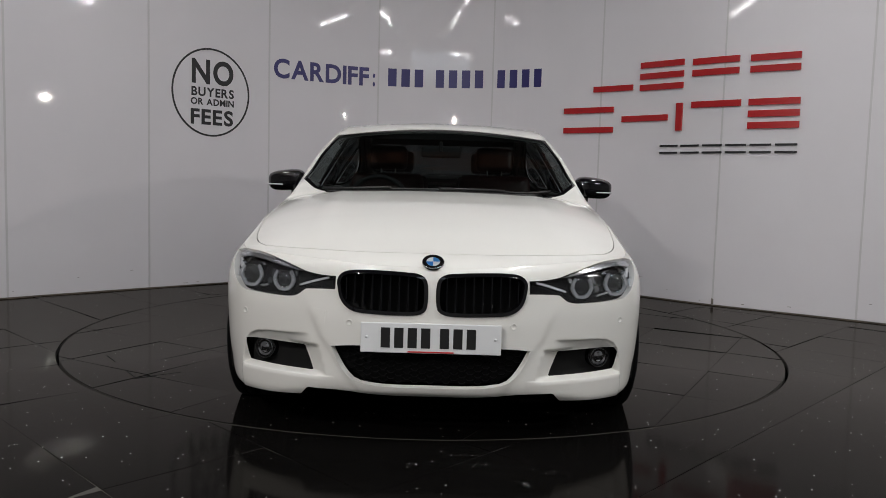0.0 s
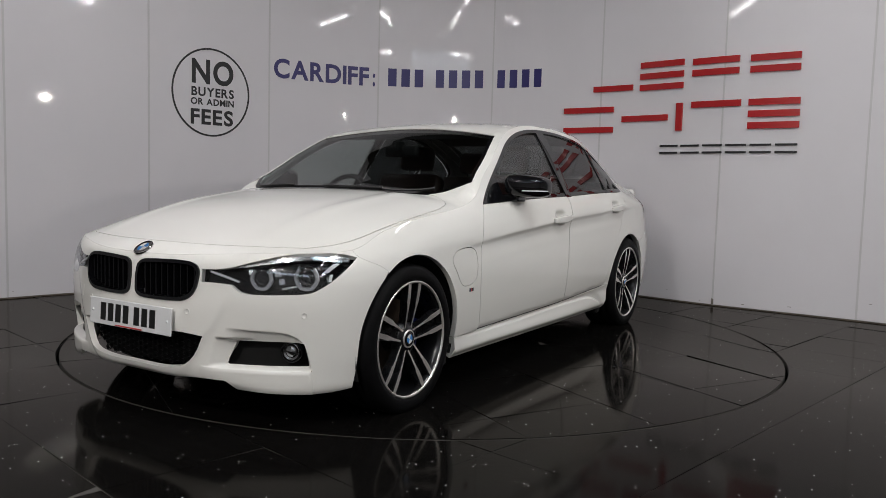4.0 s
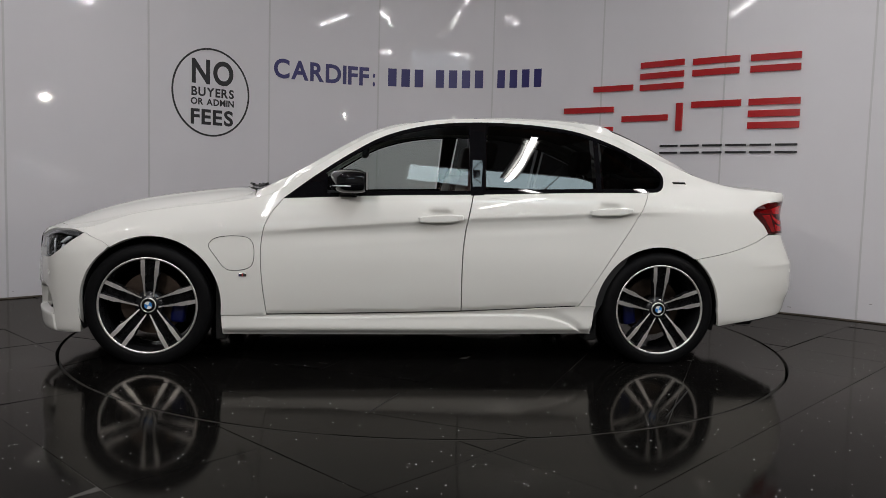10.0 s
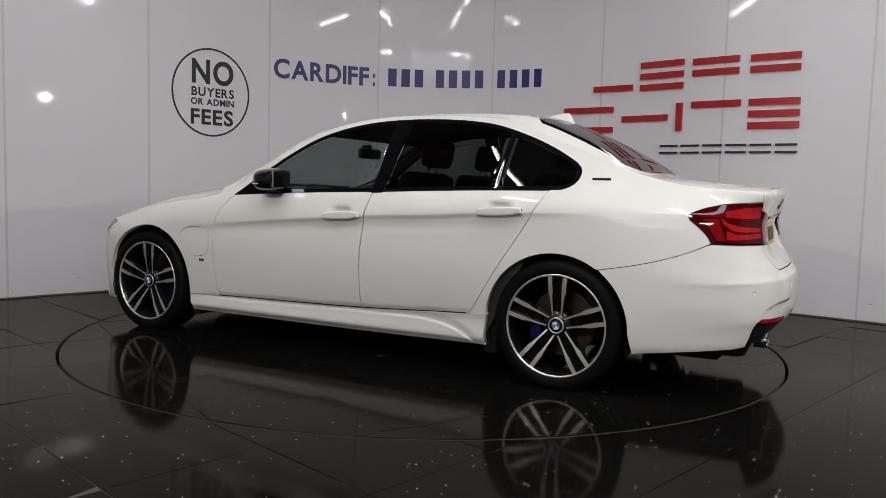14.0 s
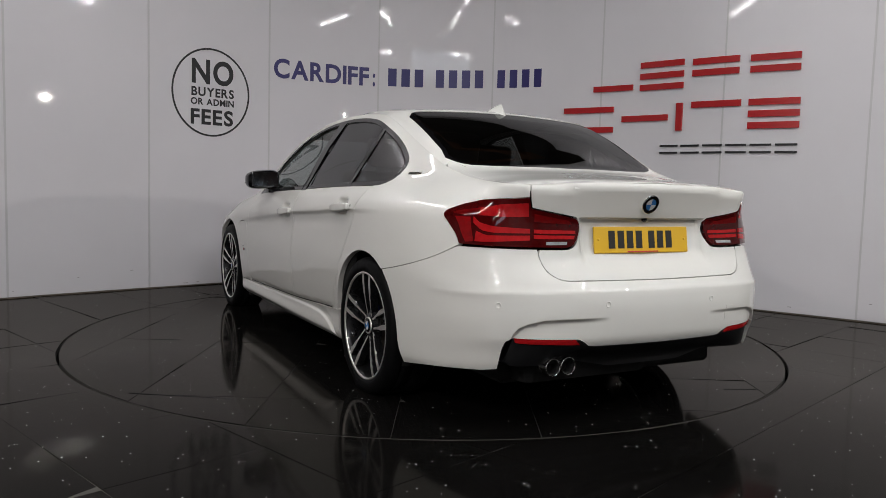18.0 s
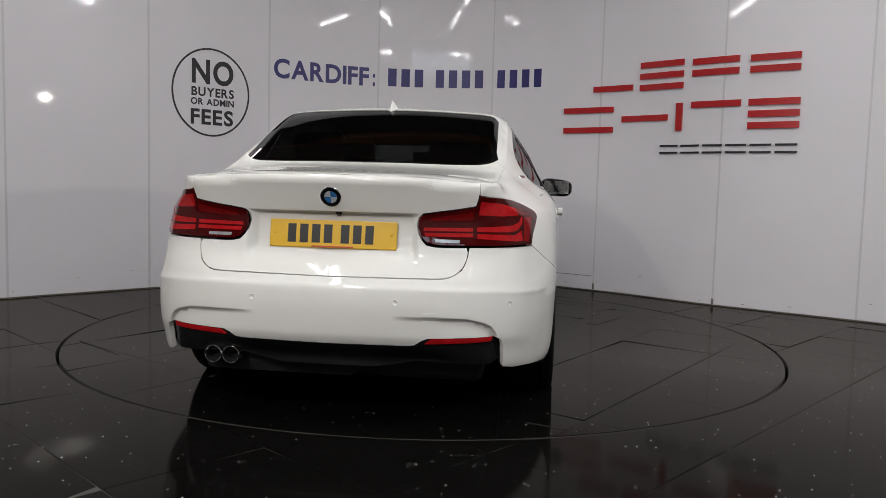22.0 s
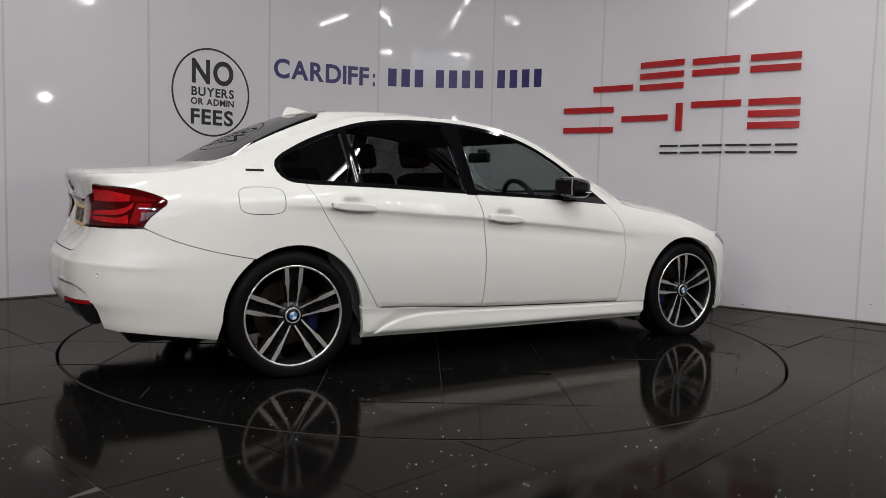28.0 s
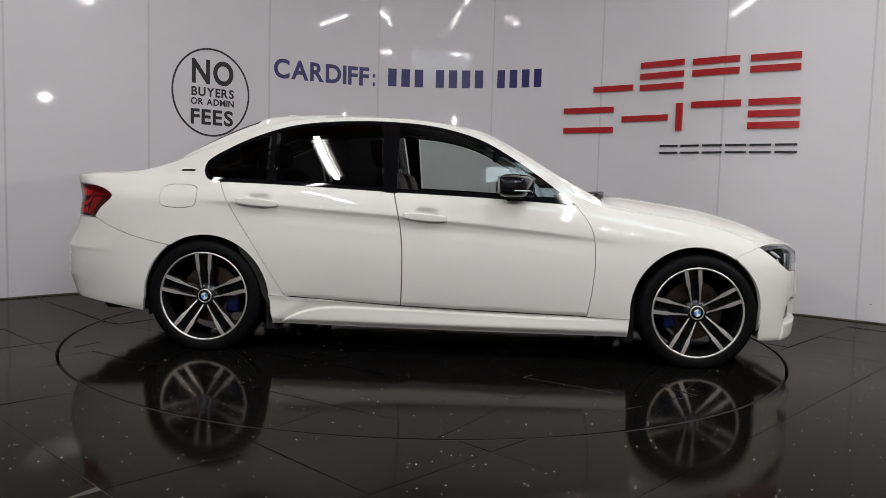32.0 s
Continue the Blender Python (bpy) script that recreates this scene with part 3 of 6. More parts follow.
station(0.0, [.165, .20, .25, .30, .40, .48, .54, .58, .62, .65, .672, .70, .75, .80], [-.07, -.015, -.005, 0, 0, 0, -.001, -.004, -.009, -.017, -.032, -.08, -.2, -.3])
station(sy(.36), [.165, .20, .25, .28, .40, .50, .56, .60, .63, .655, .68, .70, .75, .80], [-.05, -.008, 0, 0, 0, 0, -.002, -.005, -.009, -.017, -.034, -.065, -.2, -.3])
station(sy(.64), [.140, .17, .25, .28, .40, .50, .56, .60, .63, .66, .69, .712, .75, .80], [-.02, -.003, 0, 0, .005, .008, .004, 0, -.006, -.016, -.034, -.055, -.15, -.3])
side_station(1.75, [.135, .165, .25, .28, .40, .50, .58, .62, .65, .68, .712, .74, .80, .90], [.812, .837, .850, .855, .865, .869, .866, .858, .848, .83, .803, .765, .6, .4])
side_station(1.50, [.155, .19, .25, .28, .42, .54, .62, .67, .71, .76, .805, .845, .90, 1.0], [.855, .886, .895, .899, .904, .903, .896, .884, .865, .825, .78, .728, .62, .4])
side_station(1.20, [.155, .19, .25, .28, .42, .56, .65, .70, .74, .80, .85, .89, .95, 1.1], [.845, .876, .876, .88, .893, .895, .89, .886, .875, .840, .796, .742, .62, .4])
side_station(0.75, [.155, .19, .25, .28, .42, .56, .68, .725, .77, .84, .885, .915, 1.1, 1.36], [.835, .872, .866, .872, .888, .894, .889, .892, .885, .858, .828, .808, .712, .54])
side_station(0.00, [.155, .19, .255, .285, .42, .56, .72, .787, .82, .885, .930, .950, 1.15, 1.40], [.835, .874, .866, .873, .893, .900, .893, .904, .897, .874, .846, .833, .738, .570])
side_station(-0.95, [.160, .195, .29, .325, .45, .58, .76, .845, .875, .925, .960, .980, 1.15, 1.40], [.84, .876, .872, .88, .898, .906, .899, .909, .902, .878, .846, .833, .744, .570])
side_station(-1.40, [.160, .20, .29, .33, .45, .58, .77, .86, .89, .935, .975, 1.0, 1.12, 1.30], [.855, .89, .902, .905, .91, .91, .900, .897, .889, .862, .822, .785, .69, .565])
side_station(-1.75, [.20, .24, .30, .35, .45, .58, .74, .85, .885, .93, .975, 1.01, 1.07, 1.2], [.86, .878, .887, .89, .892, .890, .879, .863, .850, .806, .752, .705, .64, .5])
side_station(-2.05, [.215, .25, .32, .38, .47, .57, .66, .80, .87, .92, .965, 1.0, 1.05, 1.1], [.79, .81, .82, .828, .835, .834, .819, .799, .780, .738, .690, .645, .5, .3])
station(sy(.61, True), [.27, .30, .36, .40, .48, .55, .61, .72, .84, .90, .945, .978, 1.03, 1.1], [-.05, -.035, -.015, 0, .003, 0, -.018, -.066, -.084, -.078, -.066, -.06, -.12, -.2])
station(sy(.36, True), [.30, .33, .36, .40, .50, .565, .605, .72, .84, .89, .93, .965, .99, 1.05], [-.1, -.05, -.02, -.005, 0, -.006, -.026, -.104, -.125, -.112, -.098, -.085, -.078, -.15])
station(SEND, [.30, .33, .36, .40, .50, .565, .605, .72, .84, .89, .93, .965, .99, 1.05], [-.1, -.05, -.02, -.005, 0, -.006, -.030, -.134, -.15, -.125, -.108, -.092, -.082, -.15])
_ss = np.array([q[0] for q in STATIONS])
GS, GZ = np.linspace(0, SEND, 420), np.arange(0.10, 1.45, 0.006)
_zc = np.stack([pchip(_ss, [q[1][k] for q in STATIONS], GS) for k in range(14)], 1)
_dc = np.stack([pchip(_ss, [q[2][k] for q in STATIONS], GS) for k in range(14)], 1)
GRID = np.stack([pchip(_zc[i], _dc[i], GZ) for i in range(len(GS))])
for _ in range(2):
    GRID[:, 1:-1] = (GRID[:, :-2] + 2 * GRID[:, 1:-1] + GRID[:, 2:]) / 4


def offset(s, z):
    a = np.clip(np.asarray(s) / SEND * (len(GS) - 1), 0, len(GS) - 1.001)
    b = np.clip((np.asarray(z) - GZ[0]) / (GZ[1] - GZ[0]), 0, len(GZ) - 1.001)
    i, j = a.astype(int), b.astype(int)
    u, w = a - i, b - j
    return (1 - u) * (1 - w) * GRID[i, j] + u * (1 - w) * GRID[i + 1, j] + (1 - u) * w * GRID[i, j + 1] + u * w * GRID[i + 1, j + 1]


def dent(s, z):
    """Pressed forms: the skirt's scoop, the bumper's wing lines, handle cups."""
    d = np.zeros(len(s))
    for f in DENTS:
        d += f(s, z)
    return d


DENTS = []


def belt(q):
    """The body's upright skin: run s (negative on the right) and height to a place."""
    q = np.atleast_2d(q)
    sg, s, z = np.where(q[:, 0] < 0, -1.0, 1.0), np.abs(q[:, 0]), q[:, 1]
    over = np.where(s > SEND, -1.0, 1.0)
    s = np.where(s > SEND, 2 * SEND - s, s)
    d = offset(s, z) + dent(s, z)
    x, y = np.interp(s, RS, REF[:, 0]) + np.interp(s, RS, RN[:, 0]) * d, np.interp(s, RS, REF[:, 1]) + np.interp(s, RS, RN[:, 1]) * d
    return np.stack([x, y * sg * over, z], 1)


# upper edge of the skin, where hood, roof and boot meet it
EDGE_S = [0.0, sy(.2), sy(.36), sy(.52), sy(.64)] + [sx(x) for x in (1.85, 1.75, 1.5, 1.2, 0.95, 0.8, 0.72, 0.6, 0.5, 0.35, 0.19, 0.03, -0.16, -0.38, -0.6, -0.8, -0.96, -1.13, -1.26, -1.4, -1.57, -1.7, -1.85, -2.0, -2.15)] + [sy(.61, True), sy(.36, True), SEND]
EDGE_Z = [.672, .676, .684, .694, .700, .704, .712, .786, .838, .872, .905, .942, 1.033, 1.093, 1.190, 1.273, 1.326, 1.360, 1.374, 1.374, 1.363, 1.347, 1.300, 1.250, 1.195, 1.130, 1.082, 1.042, 1.015, 1.002, .992, 1.006, 1.012]


def edge_z(s):
    return pchip(EDGE_S, EDGE_Z, s)


_es = np.linspace(0, SEND, 700)
_ep = belt(np.stack([_es, edge_z(_es)], 1))
_o = np.argsort(_ep[:, 0])
EX, EY, EZ = _ep[_o, 0], _ep[_o, 1], _ep[_o, 2]
MID_X = [-2.37, -2.30, -2.15, -2.0, -1.85, -1.76, -1.6, -1.4, -1.2, -1.1, -1.0, -.84, -.66, -.48, -.3, -.127, 0.0, .1, .2, .4, .575, .75, .84, .90, .96, 1.1, 1.28, 1.45, 1.62, 1.8, 1.9, 2.0, 2.06, 2.098, 2.118]
MID_Z = [1.012, 1.021, 1.033, 1.046, 1.062, 1.082, 1.175, 1.283, 1.367, 1.395, 1.403, 1.413, 1.415, 1.411, 1.402, 1.386, 1.368, 1.348, 1.316, 1.213, 1.108, 1.010, .966, .952, .950, .938, .916, .891, .855, .800, .762, .727, .708, .689, .6725]


def top(q):
    """The body's upper skin over the plan: hood, screen, roof, rear glass and boot."""
    q = np.atleast_2d(q)
    x, y = q[:, 0], np.abs(q[:, 1])
    ye, ze, zc = np.interp(x, EX, EY), np.interp(x, EX, EZ), pchip(MID_X, MID_Z, x)
    t = np.clip(y / np.maximum(ye, 0.02), 0, 1.0)
    drop = zc - ze
    crown = np.minimum(drop, np.interp(x, [-2.4, -1.9, -1.75, -1.2, -.6, 0.2, .8, 1.0, 1.6, 2.1], [.012, .02, .03, .035, .03, .03, .035, .03, .05, .02]))
    p = np.interp(x, [-2.4, -1.8, .85, 1.0, 1.6, 2.1], [4.0, 5.0, 5.0, 6.0, 5.0, 3.0])
    cabin = np.clip((x + 1.82) / 0.08, 0, 1) * np.clip((0.90 - x) / 0.08, 0, 1)
    t0 = np.interp(x, [-1.9, -1.15, -.7], [.87, .87, .945])
    steep = np.clip((t - t0) / (1 - t0), 0, 1) ** 1.5
    z = zc - crown * t ** 2 - (drop - crown) * (cabin * steep + (1 - cabin) * t ** p)
    ridge = 0.006 * np.exp(-((y - 0.50 - 0.02 * (1.0 - x)) / 0.05) ** 2) * np.clip((x - 0.9) / 0.1, 0, 1) * np.clip((2.0 - x) / 0.5, 0, 1)
    return np.stack([x, q[:, 1], z + ridge], 1)


def on_side(*pts):
    return [np.array([sx(x), z]) for x, z in pts]


def on_front(*pts):
    return [np.array([math.copysign(sy(abs(y)), y), z]) for y, z in pts]


def on_rear(*pts):
    """Rear face: y to the left; the run goes on past the middle for the right half."""
    return [np.array([sy(abs(y), True) if y >= 0 else 2 * SEND - sy(abs(y), True), z]) for y, z in pts]


def edge_run(s0, s1, step=0.03, down=0.0):
    n = max(2, int(abs(s1 - s0) / step))
    return [np.array([s, float(edge_z(s)) - down]) for s in np.linspace(s0, s1, n)]


def arch(x, r, z, a0, a1, n=40):
    return on_side(*[(x + r * math.cos(radians(a)), z + r * math.sin(radians(a))) for a in np.linspace(a0, a1, n)])


def both(name, loops, mat, **kw):
    parent = kw.pop("parent", car)
    return [panel(name, loops, belt, mat, parent, mirror=m, **kw) for m in (False, True)]


# pressed forms
def _band(v, a, b, w):
    return 1 / (1 + np.exp(np.clip(-(v - a) / w, -50, 50))) / (1 + np.exp(np.clip((v - b) / w, -50, 50)))


def cup(x, z, w, h, deep):
    s0 = sx(x)
    DENTS.append(lambda s, zz: -deep * np.exp(-((s - s0) / w) ** 4 - ((zz - z) / h) ** 4))


cup(-0.137, 0.810, 0.062, 0.036, 0.024)
cup(-1.095, 0.866, 0.060, 0.036, 0.024)
# waist crease along the doors, and the doors' bottom edge turned under
_cx = [1.0, .655, .493, .327, 0.0, -.364, -.555, -.772, -.961, -1.3, -1.55]
_cz = [.695, .7286, .745, .759, .785, .812, .821, .833, .848, .862, .866]
_cs = [sx(x) for x in _cx]
CREASE = np.stack([np.linspace(_cs[0], _cs[-1], 120), pchip(_cs, _cz, np.linspace(_cs[0], _cs[-1], 120))], 1)


def crease(s, z):
    u = pchip(_cs, _cz, s) - z
    fade = np.clip((s - _cs[0]) / 0.45, 0, 1) * np.clip((_cs[-1] - s) / 0.35, 0, 1)
    return -0.0062 * fade * ramp(u / 0.026) * ramp(1 - (u - 0.030) / 0.085) + 0.0012 * fade * np.exp(-np.abs(u) / 0.010)


SILL_T = [np.array(q) for q in spline(on_side((1.028, .258), (.788, .262), (-.27, .287), (-.937, .322), (-1.04, .327)), 0.03)]
_st = np.array(SILL_T)


def sill_z(s):
    return np.interp(s, _st[:, 0], _st[:, 1])


def turned_under(s, z):
    u = z - sill_z(s)
    ends = np.clip((s - sx(.80)) / 0.02, 0, 1) * np.clip((_st[-1, 0] - s) / 0.3, 0, 1)
    return -0.42 * ends * np.where(u > 0, np.clip(0.026 - u, 0, 0.026), 0.026 * np.clip(1 + u / 0.0003, 0, 1))


DENTS.append(crease)
DENTS.append(turned_under)
# scoop of the skirt that sinks before the rear wheel
SCOOP = np.array(spline(on_side((.95, .240), (.863, .240), (.322, .2455), (-.258, .2595), (-.60, .262), (-.70, .257), (-.80, .240), (-.885, .209), (-.965, .163)), 0.008))


def scoop(s, z):
    zl = np.interp(s, SCOOP[:, 0], SCOOP[:, 1])
    over = z - zl
    deep = 0.012 * np.clip((s - SCOOP[0, 0]) / 0.5, 0, 1) * np.clip((SCOOP[-1, 0] + 0.03 - s) / 0.06, 0, 1)
    return -deep * ramp(over / 0.013) * ramp(1 - (over - 0.008) / 0.06) * np.clip((sill_z(s) + 0.0003 - z) / 0.0004, 0, 1)


DENTS.append(scoop)
_cups = [np.array([(sx(x) + k * 0.066 * math.cos(a), z + k * 0.040 * math.sin(a)) for a in np.linspace(0, 2 * math.pi, 28)]) for x, z in ((-.137, .810), (-1.095, .866)) for k in (1.15, 1.0, 0.85, 0.65, 0.4)]
SIDE_LINES = _cups + [CREASE + np.array([0, d]) for d in (0.006, 0.0, -0.006, -0.012, -0.020, -0.030, -0.042)]
SILL_LINES = [SCOOP + np.array([0, d]) for d in (-0.004, 0.0, 0.004, 0.008, 0.012, 0.017)]
# wing over the fog lamp recess in the front bumper, its lower ledge and the outer blade
_ws = [sy(.40), sy(.482), sy(.567), sy(.644), sy(.688), sy(.718), sy(.736), sy(.760)]
_wz = [.409, .407, .401, .399, .393, .378, .356, .30]
_wo = 0.006


def fog_recess(s, z):
    zw = np.interp(s, _ws, _wz)
    left = np.clip((s - np.interp(z, [.25, .36], [sy(.395), sy(.425)])) / 0.075, 0, 1)
    right = ramp((np.interp(z, [.15, .25, .354, .40], [sy(.768), sy(.762), sy(.742), sy(.73)]) - s) / 0.008)
    upper_ = ramp((zw - z) / 0.008) * 0.40 + np.clip((zw - 0.004 - z) / 0.04, 0, 1) * 0.60
    lower_ = ramp((z - 0.246) / 0.014)
    grow = np.clip((s - sy(.46)) / 0.12, 0, 1)
    up = np.where(z > 0.36, grow, 1.0)
    blade = 0.008 * ramp((0.250 - z) / 0.006) * np.clip((s - sy(.36)) / 0.08, 0, 1) * right
    return (-0.032 * left * right * upper_ * lower_ * up + blade) * (s < 1.3)


DENTS.append(fog_recess)
_wl = np.array(spline(list(zip(_ws, _wz))[:-1], 0.006))
_vl = np.array(spline([(sy(.742), .354), (sy(.762), .25), (sy(.768), .15)], 0.006))
_hl = np.array(resample([(sy(.36), .2485), (sy(.75), .2485)], 0.006))
FRONT_LINES = [_wl + np.array([0, d]) for d in (0.004, 0.0, -0.0025, -0.0055)] + [_vl + np.array([d, 0]) for d in (0.003, 0.0, -0.003, -0.0065)] + [_hl + np.array([0, d]) for d in (-0.005, -0.001, 0.004, 0.010)]
FRONT_LINES += [w * np.array([-1, 1]) for w in FRONT_LINES]
_yb = lambda z: np.interp(z, [.20, .26, .355, .40, .52, .56], [sy(.27), sy(.32), sy(.385), sy(.42), sy(.475), sy(.50)])
DENTS.append(lambda s, z: 0.009 / (1 + np.exp(np.clip((s - _yb(z)) / 0.008, -50, 50))) * _band(z, 0.17, 0.50, 0.022) * (s < SEND * 0.3) - 0.004 * (s < SEND * 0.3) * _band(s, 0.0, _yb(z), 0.03) * _band(z, 0.2, 0.5, 0.03))
# recess of the rear bumper, its waist edge, and the plate's recess under the boot lid's lip
_rs = [sy(y, True) for y in (.75, .700, .697, .682, .663, .646, .615, .557, .479, .2, 0.0)]
_rz = [.10, .15, .275, .371, .419, .443, .459, .474, .477, .480, .480]


def rear_recess(s, z):
    zt = np.interp(s, _rs, _rz)
    fade = np.clip((sy(.27, True) - s) / 0.25, 0, 1)
    return -0.017 * fade * ramp((zt - z) / 0.010) * np.clip(1 - (zt - 0.007 - z) / 0.16, 0.25, 1) * (s > 3.0)


DENTS.append(rear_recess)
_us, _uz = [sx(-1.95), sx(-2.1), sy(.673, True), sy(.313, True), SEND], [.556, .560, .576, .583, .584]
DENTS.append(lambda s, z: 0.0045 * np.clip((s - sx(-1.95)) / 0.25, 0, 1) * np.exp(-np.abs(z - np.interp(s, _us, _uz)) / 0.012))
_p0 = sy(0.36, True)
DENTS.append(lambda s, z: -0.026 * np.clip((s - _p0) / 0.03, 0, 1) * np.clip((0.866 - z) / 0.004, 0, 1) * np.clip((z - 0.67) / 0.06, 0, 1))
_rr = np.array(spline([(a, b) for a, b in zip(_rs, _rz)][2:10], 0.006))
_wr = np.stack([np.linspace(_us[1], SEND, 150), np.interp(np.linspace(_us[1], SEND, 150), _us, _uz)], 1)
_pr = np.array(resample([(_p0, .866), (SEND, .866)], 0.012))
REAR_LINES = [_rr + np.array([0, d]) for d in (0.003, 0.0, -0.0035, -0.007)] + [_wr + np.array([0, d]) for d in (0.008, 0.0, -0.008)]
BOOT_LINES = [_pr + np.array([0, d]) for d in (0.003, 0.0, -0.004, -0.008)]
REAR_LINES += [w * np.array([-1, 1]) + np.array([2 * SEND, 0]) for w in REAR_LINES]
BOOT_LINES += [w * np.array([-1, 1]) + np.array([2 * SEND, 0]) for w in BOOT_LINES]

# outlines shared by neighbouring panels
AF = on_side((1.023, .155), (1.024, .20), (1.026, .258)) + arch(1.385, 0.360, 0.318, 180, 0) + on_side((1.747, .24), (1.755, .165))
AR = on_side((-1.018, .162), (-1.024, .22), (-1.030, .29)) + arch(-1.396, 0.364, 0.302, 0, 180) + on_side((-1.768, .27), (-1.782, .212))
GAP_A = [np.array(q) for q in spline(on_side((0.705, .893), (.768, .813), (.804, .736), (.821, .612), (.811, .427), (.788, .262)), 0.03)]
GAP_B = [np.array(q) for q in spline(on_side((-.323, .938), (-.29, .794), (-.269, .639), (-.265, .451), (-.27, .287)), 0.03)]
GAP_C = [np.array(q) for q in spline(on_side((-1.336, .972), (-1.226, .777), (-1.108, .596), (-.99, .405), (-.937, .322)), 0.03)]
BELT_Z = [np.array(q) for q in spline(on_side((.705, .893), (.147, .922), (-.32, .938), (-.915, .962), (-1.336, .972)), 0.03)]
DLO = [np.array(q) for q in spline(on_side((.705, .893), (.600, .975), (.509, 1.042), (.351, 1.148), (.193, 1.238), (.035, 1.295), (-.156, 1.334), (-.38, 1.351), (-.605, 1.351), (-.799, 1.338), (-.962, 1.313), (-1.127, 1.262), (-1.26, 1.208), (-1.36, 1.158), (-1.445, 1.105), (-1.468, 1.072), (-1.455, 1.015), (-1.41, .980), (-1.336, .972)), 0.03)]


def cut(run, f):
    return [q for q in run if f(q)]


# skirts
arch_fb = cut(AF, lambda q: q[0] > sx(1.405) and q[1] < 0.256)
arch_rb = cut(AR, lambda q: q[0] < sx(-1.405) and q[1] < 0.322)
both("side_skirt", [joined(on_side((1.025, .151)), arch_fb, SILL_T, arch_rb[::-1], on_side((-1.022, .161)), [np.array(q) for q in spline(on_side((-1.02, .160), (0, .150), (1.02, .151)), 0.03)])], PAINT, depth=0.03, grid=(0.03, 0.010), lines=SILL_LINES)
# Black strip above the skirt, standing in for the shaded gap under the doors.
both("sill_shade", [joined([q + np.array([0, .0012]) for q in cut(SILL_T, lambda q: sx(.79) < q[0] < sx(-.93))], [q + np.array([0, .0060]) for q in cut(SILL_T, lambda q: sx(.79) < q[0] < sx(-.93))][::-1])], RUBBER, gap=0.0, depth=0.004, lift=0.0016, grid=0.03, label="black strip standing in for the shaded sill gap")
# front wing
BUMP_F = on_side((1.735, .692), (1.722, .682), (1.686, .666), (1.63, .646), (1.592, .622))
arch_fw = cut(AF, lambda q: q[0] > sx(1.592) and q[1] > 0.259)[::-1]
FLAP = [np.array(q) for q in spline(on_side((1.09, .637), (1.054, .674), (.887, .679), (.857, .642), (.862, .535), (.901, .509), (.993, .507), (1.054, .576)), 0.015, True)]
WING = joined(BUMP_F, arch_fw, cut(SILL_T, lambda q: q[0] < sx(.795)), GAP_A[::-1], edge_run(sx(0.705), sx(1.748)))
panel("front_wing", [WING, FLAP], belt, PAINT, car, gap=0.0008, grid=(0.03, 0.016), lines=SIDE_LINES)
panel("front_wing", [WING], belt, PAINT, car, gap=0.0008, grid=(0.03, 0.016), lines=SIDE_LINES, mirror=True)
panel("charging_flap", [FLAP], belt, PAINT, car, grid=0.03)
# doors
both("front_door", [joined(GAP_A, cut(SILL_T, lambda q: sx(.78) < q[0] < sx(-.262)), GAP_B[::-1], cut(BELT_Z, lambda q: q[0] < sx(-.32))[::-1])], PAINT, grid=(0.03, 0.012), lines=SIDE_LINES)
both("rear_door", [joined(GAP_B, cut(SILL_T, lambda q: sx(-.28) < q[0] < sx(-.93)), GAP_C[::-1], cut(BELT_Z, lambda q: q[0] > sx(-.325))[::-1])], PAINT, grid=(0.03, 0.012), lines=SIDE_LINES)
# rear quarter, pillar and roof rail in one pressing
arch_rq = cut(AR, lambda q: (q[0] < sx(-1.405) and q[1] > 0.326) or (q[0] >= sx(-1.405) and q[1] > 0.60))
LINE_R = [np.array(q) for q in spline(on_side((-1.612, .602), (-1.75, .628), (-1.878, .659), (-2.01, .702), (-2.09, .738)), 0.03)]
TAIL = on_side((-2.112, .749), (-2.090, .786), (-2.043, .830), (-2.003, .866), (-2.010, .879), (-2.042, .894), (-2.082, .908), (-2.17, .928))
TAIL_IN = on_rear((.618, .944))
CAP = [np.array(q) for q in spline(on_side((-1.462, .93), (-1.49, .945), (-1.65, .945), (-1.677, .93), (-1.677, .84), (-1.65, .822), (-1.49, .822), (-1.462, .84)), 0.015, True)]
QUARTER = joined(GAP_C, cut(SILL_T, lambda q: q[0] > sx(-.935)), arch_rq, LINE_R, spline(TAIL, 0.03), TAIL_IN, [np.array([sy(.616, True), float(edge_z(sy(.616, True)))])],
                 edge_run(sy(.622, True), sx(.715)), DLO)
panel("quarter_panel", [QUARTER], belt, PAINT, car, grid=(0.03, 0.018), gap=0.0005, lines=SIDE_LINES)
panel("quarter_panel", [QUARTER, CAP], belt, PAINT, car, grid=(0.03, 0.018), gap=0.0005, mirror=True, lines=SIDE_LINES)
panel("fuel_flap", [CAP], belt, PAINT, car, grid=0.03, mirror=True)
# window surround and glass
both("window_trim", [joined(DLO, BELT_Z[::-1]), inset(joined(DLO, BELT_Z[::-1]), 0.020)], BLACK_GLOSS, gap=0.0, depth=0.006, lift=0.001, grid=0.03, label="gloss black window trim")


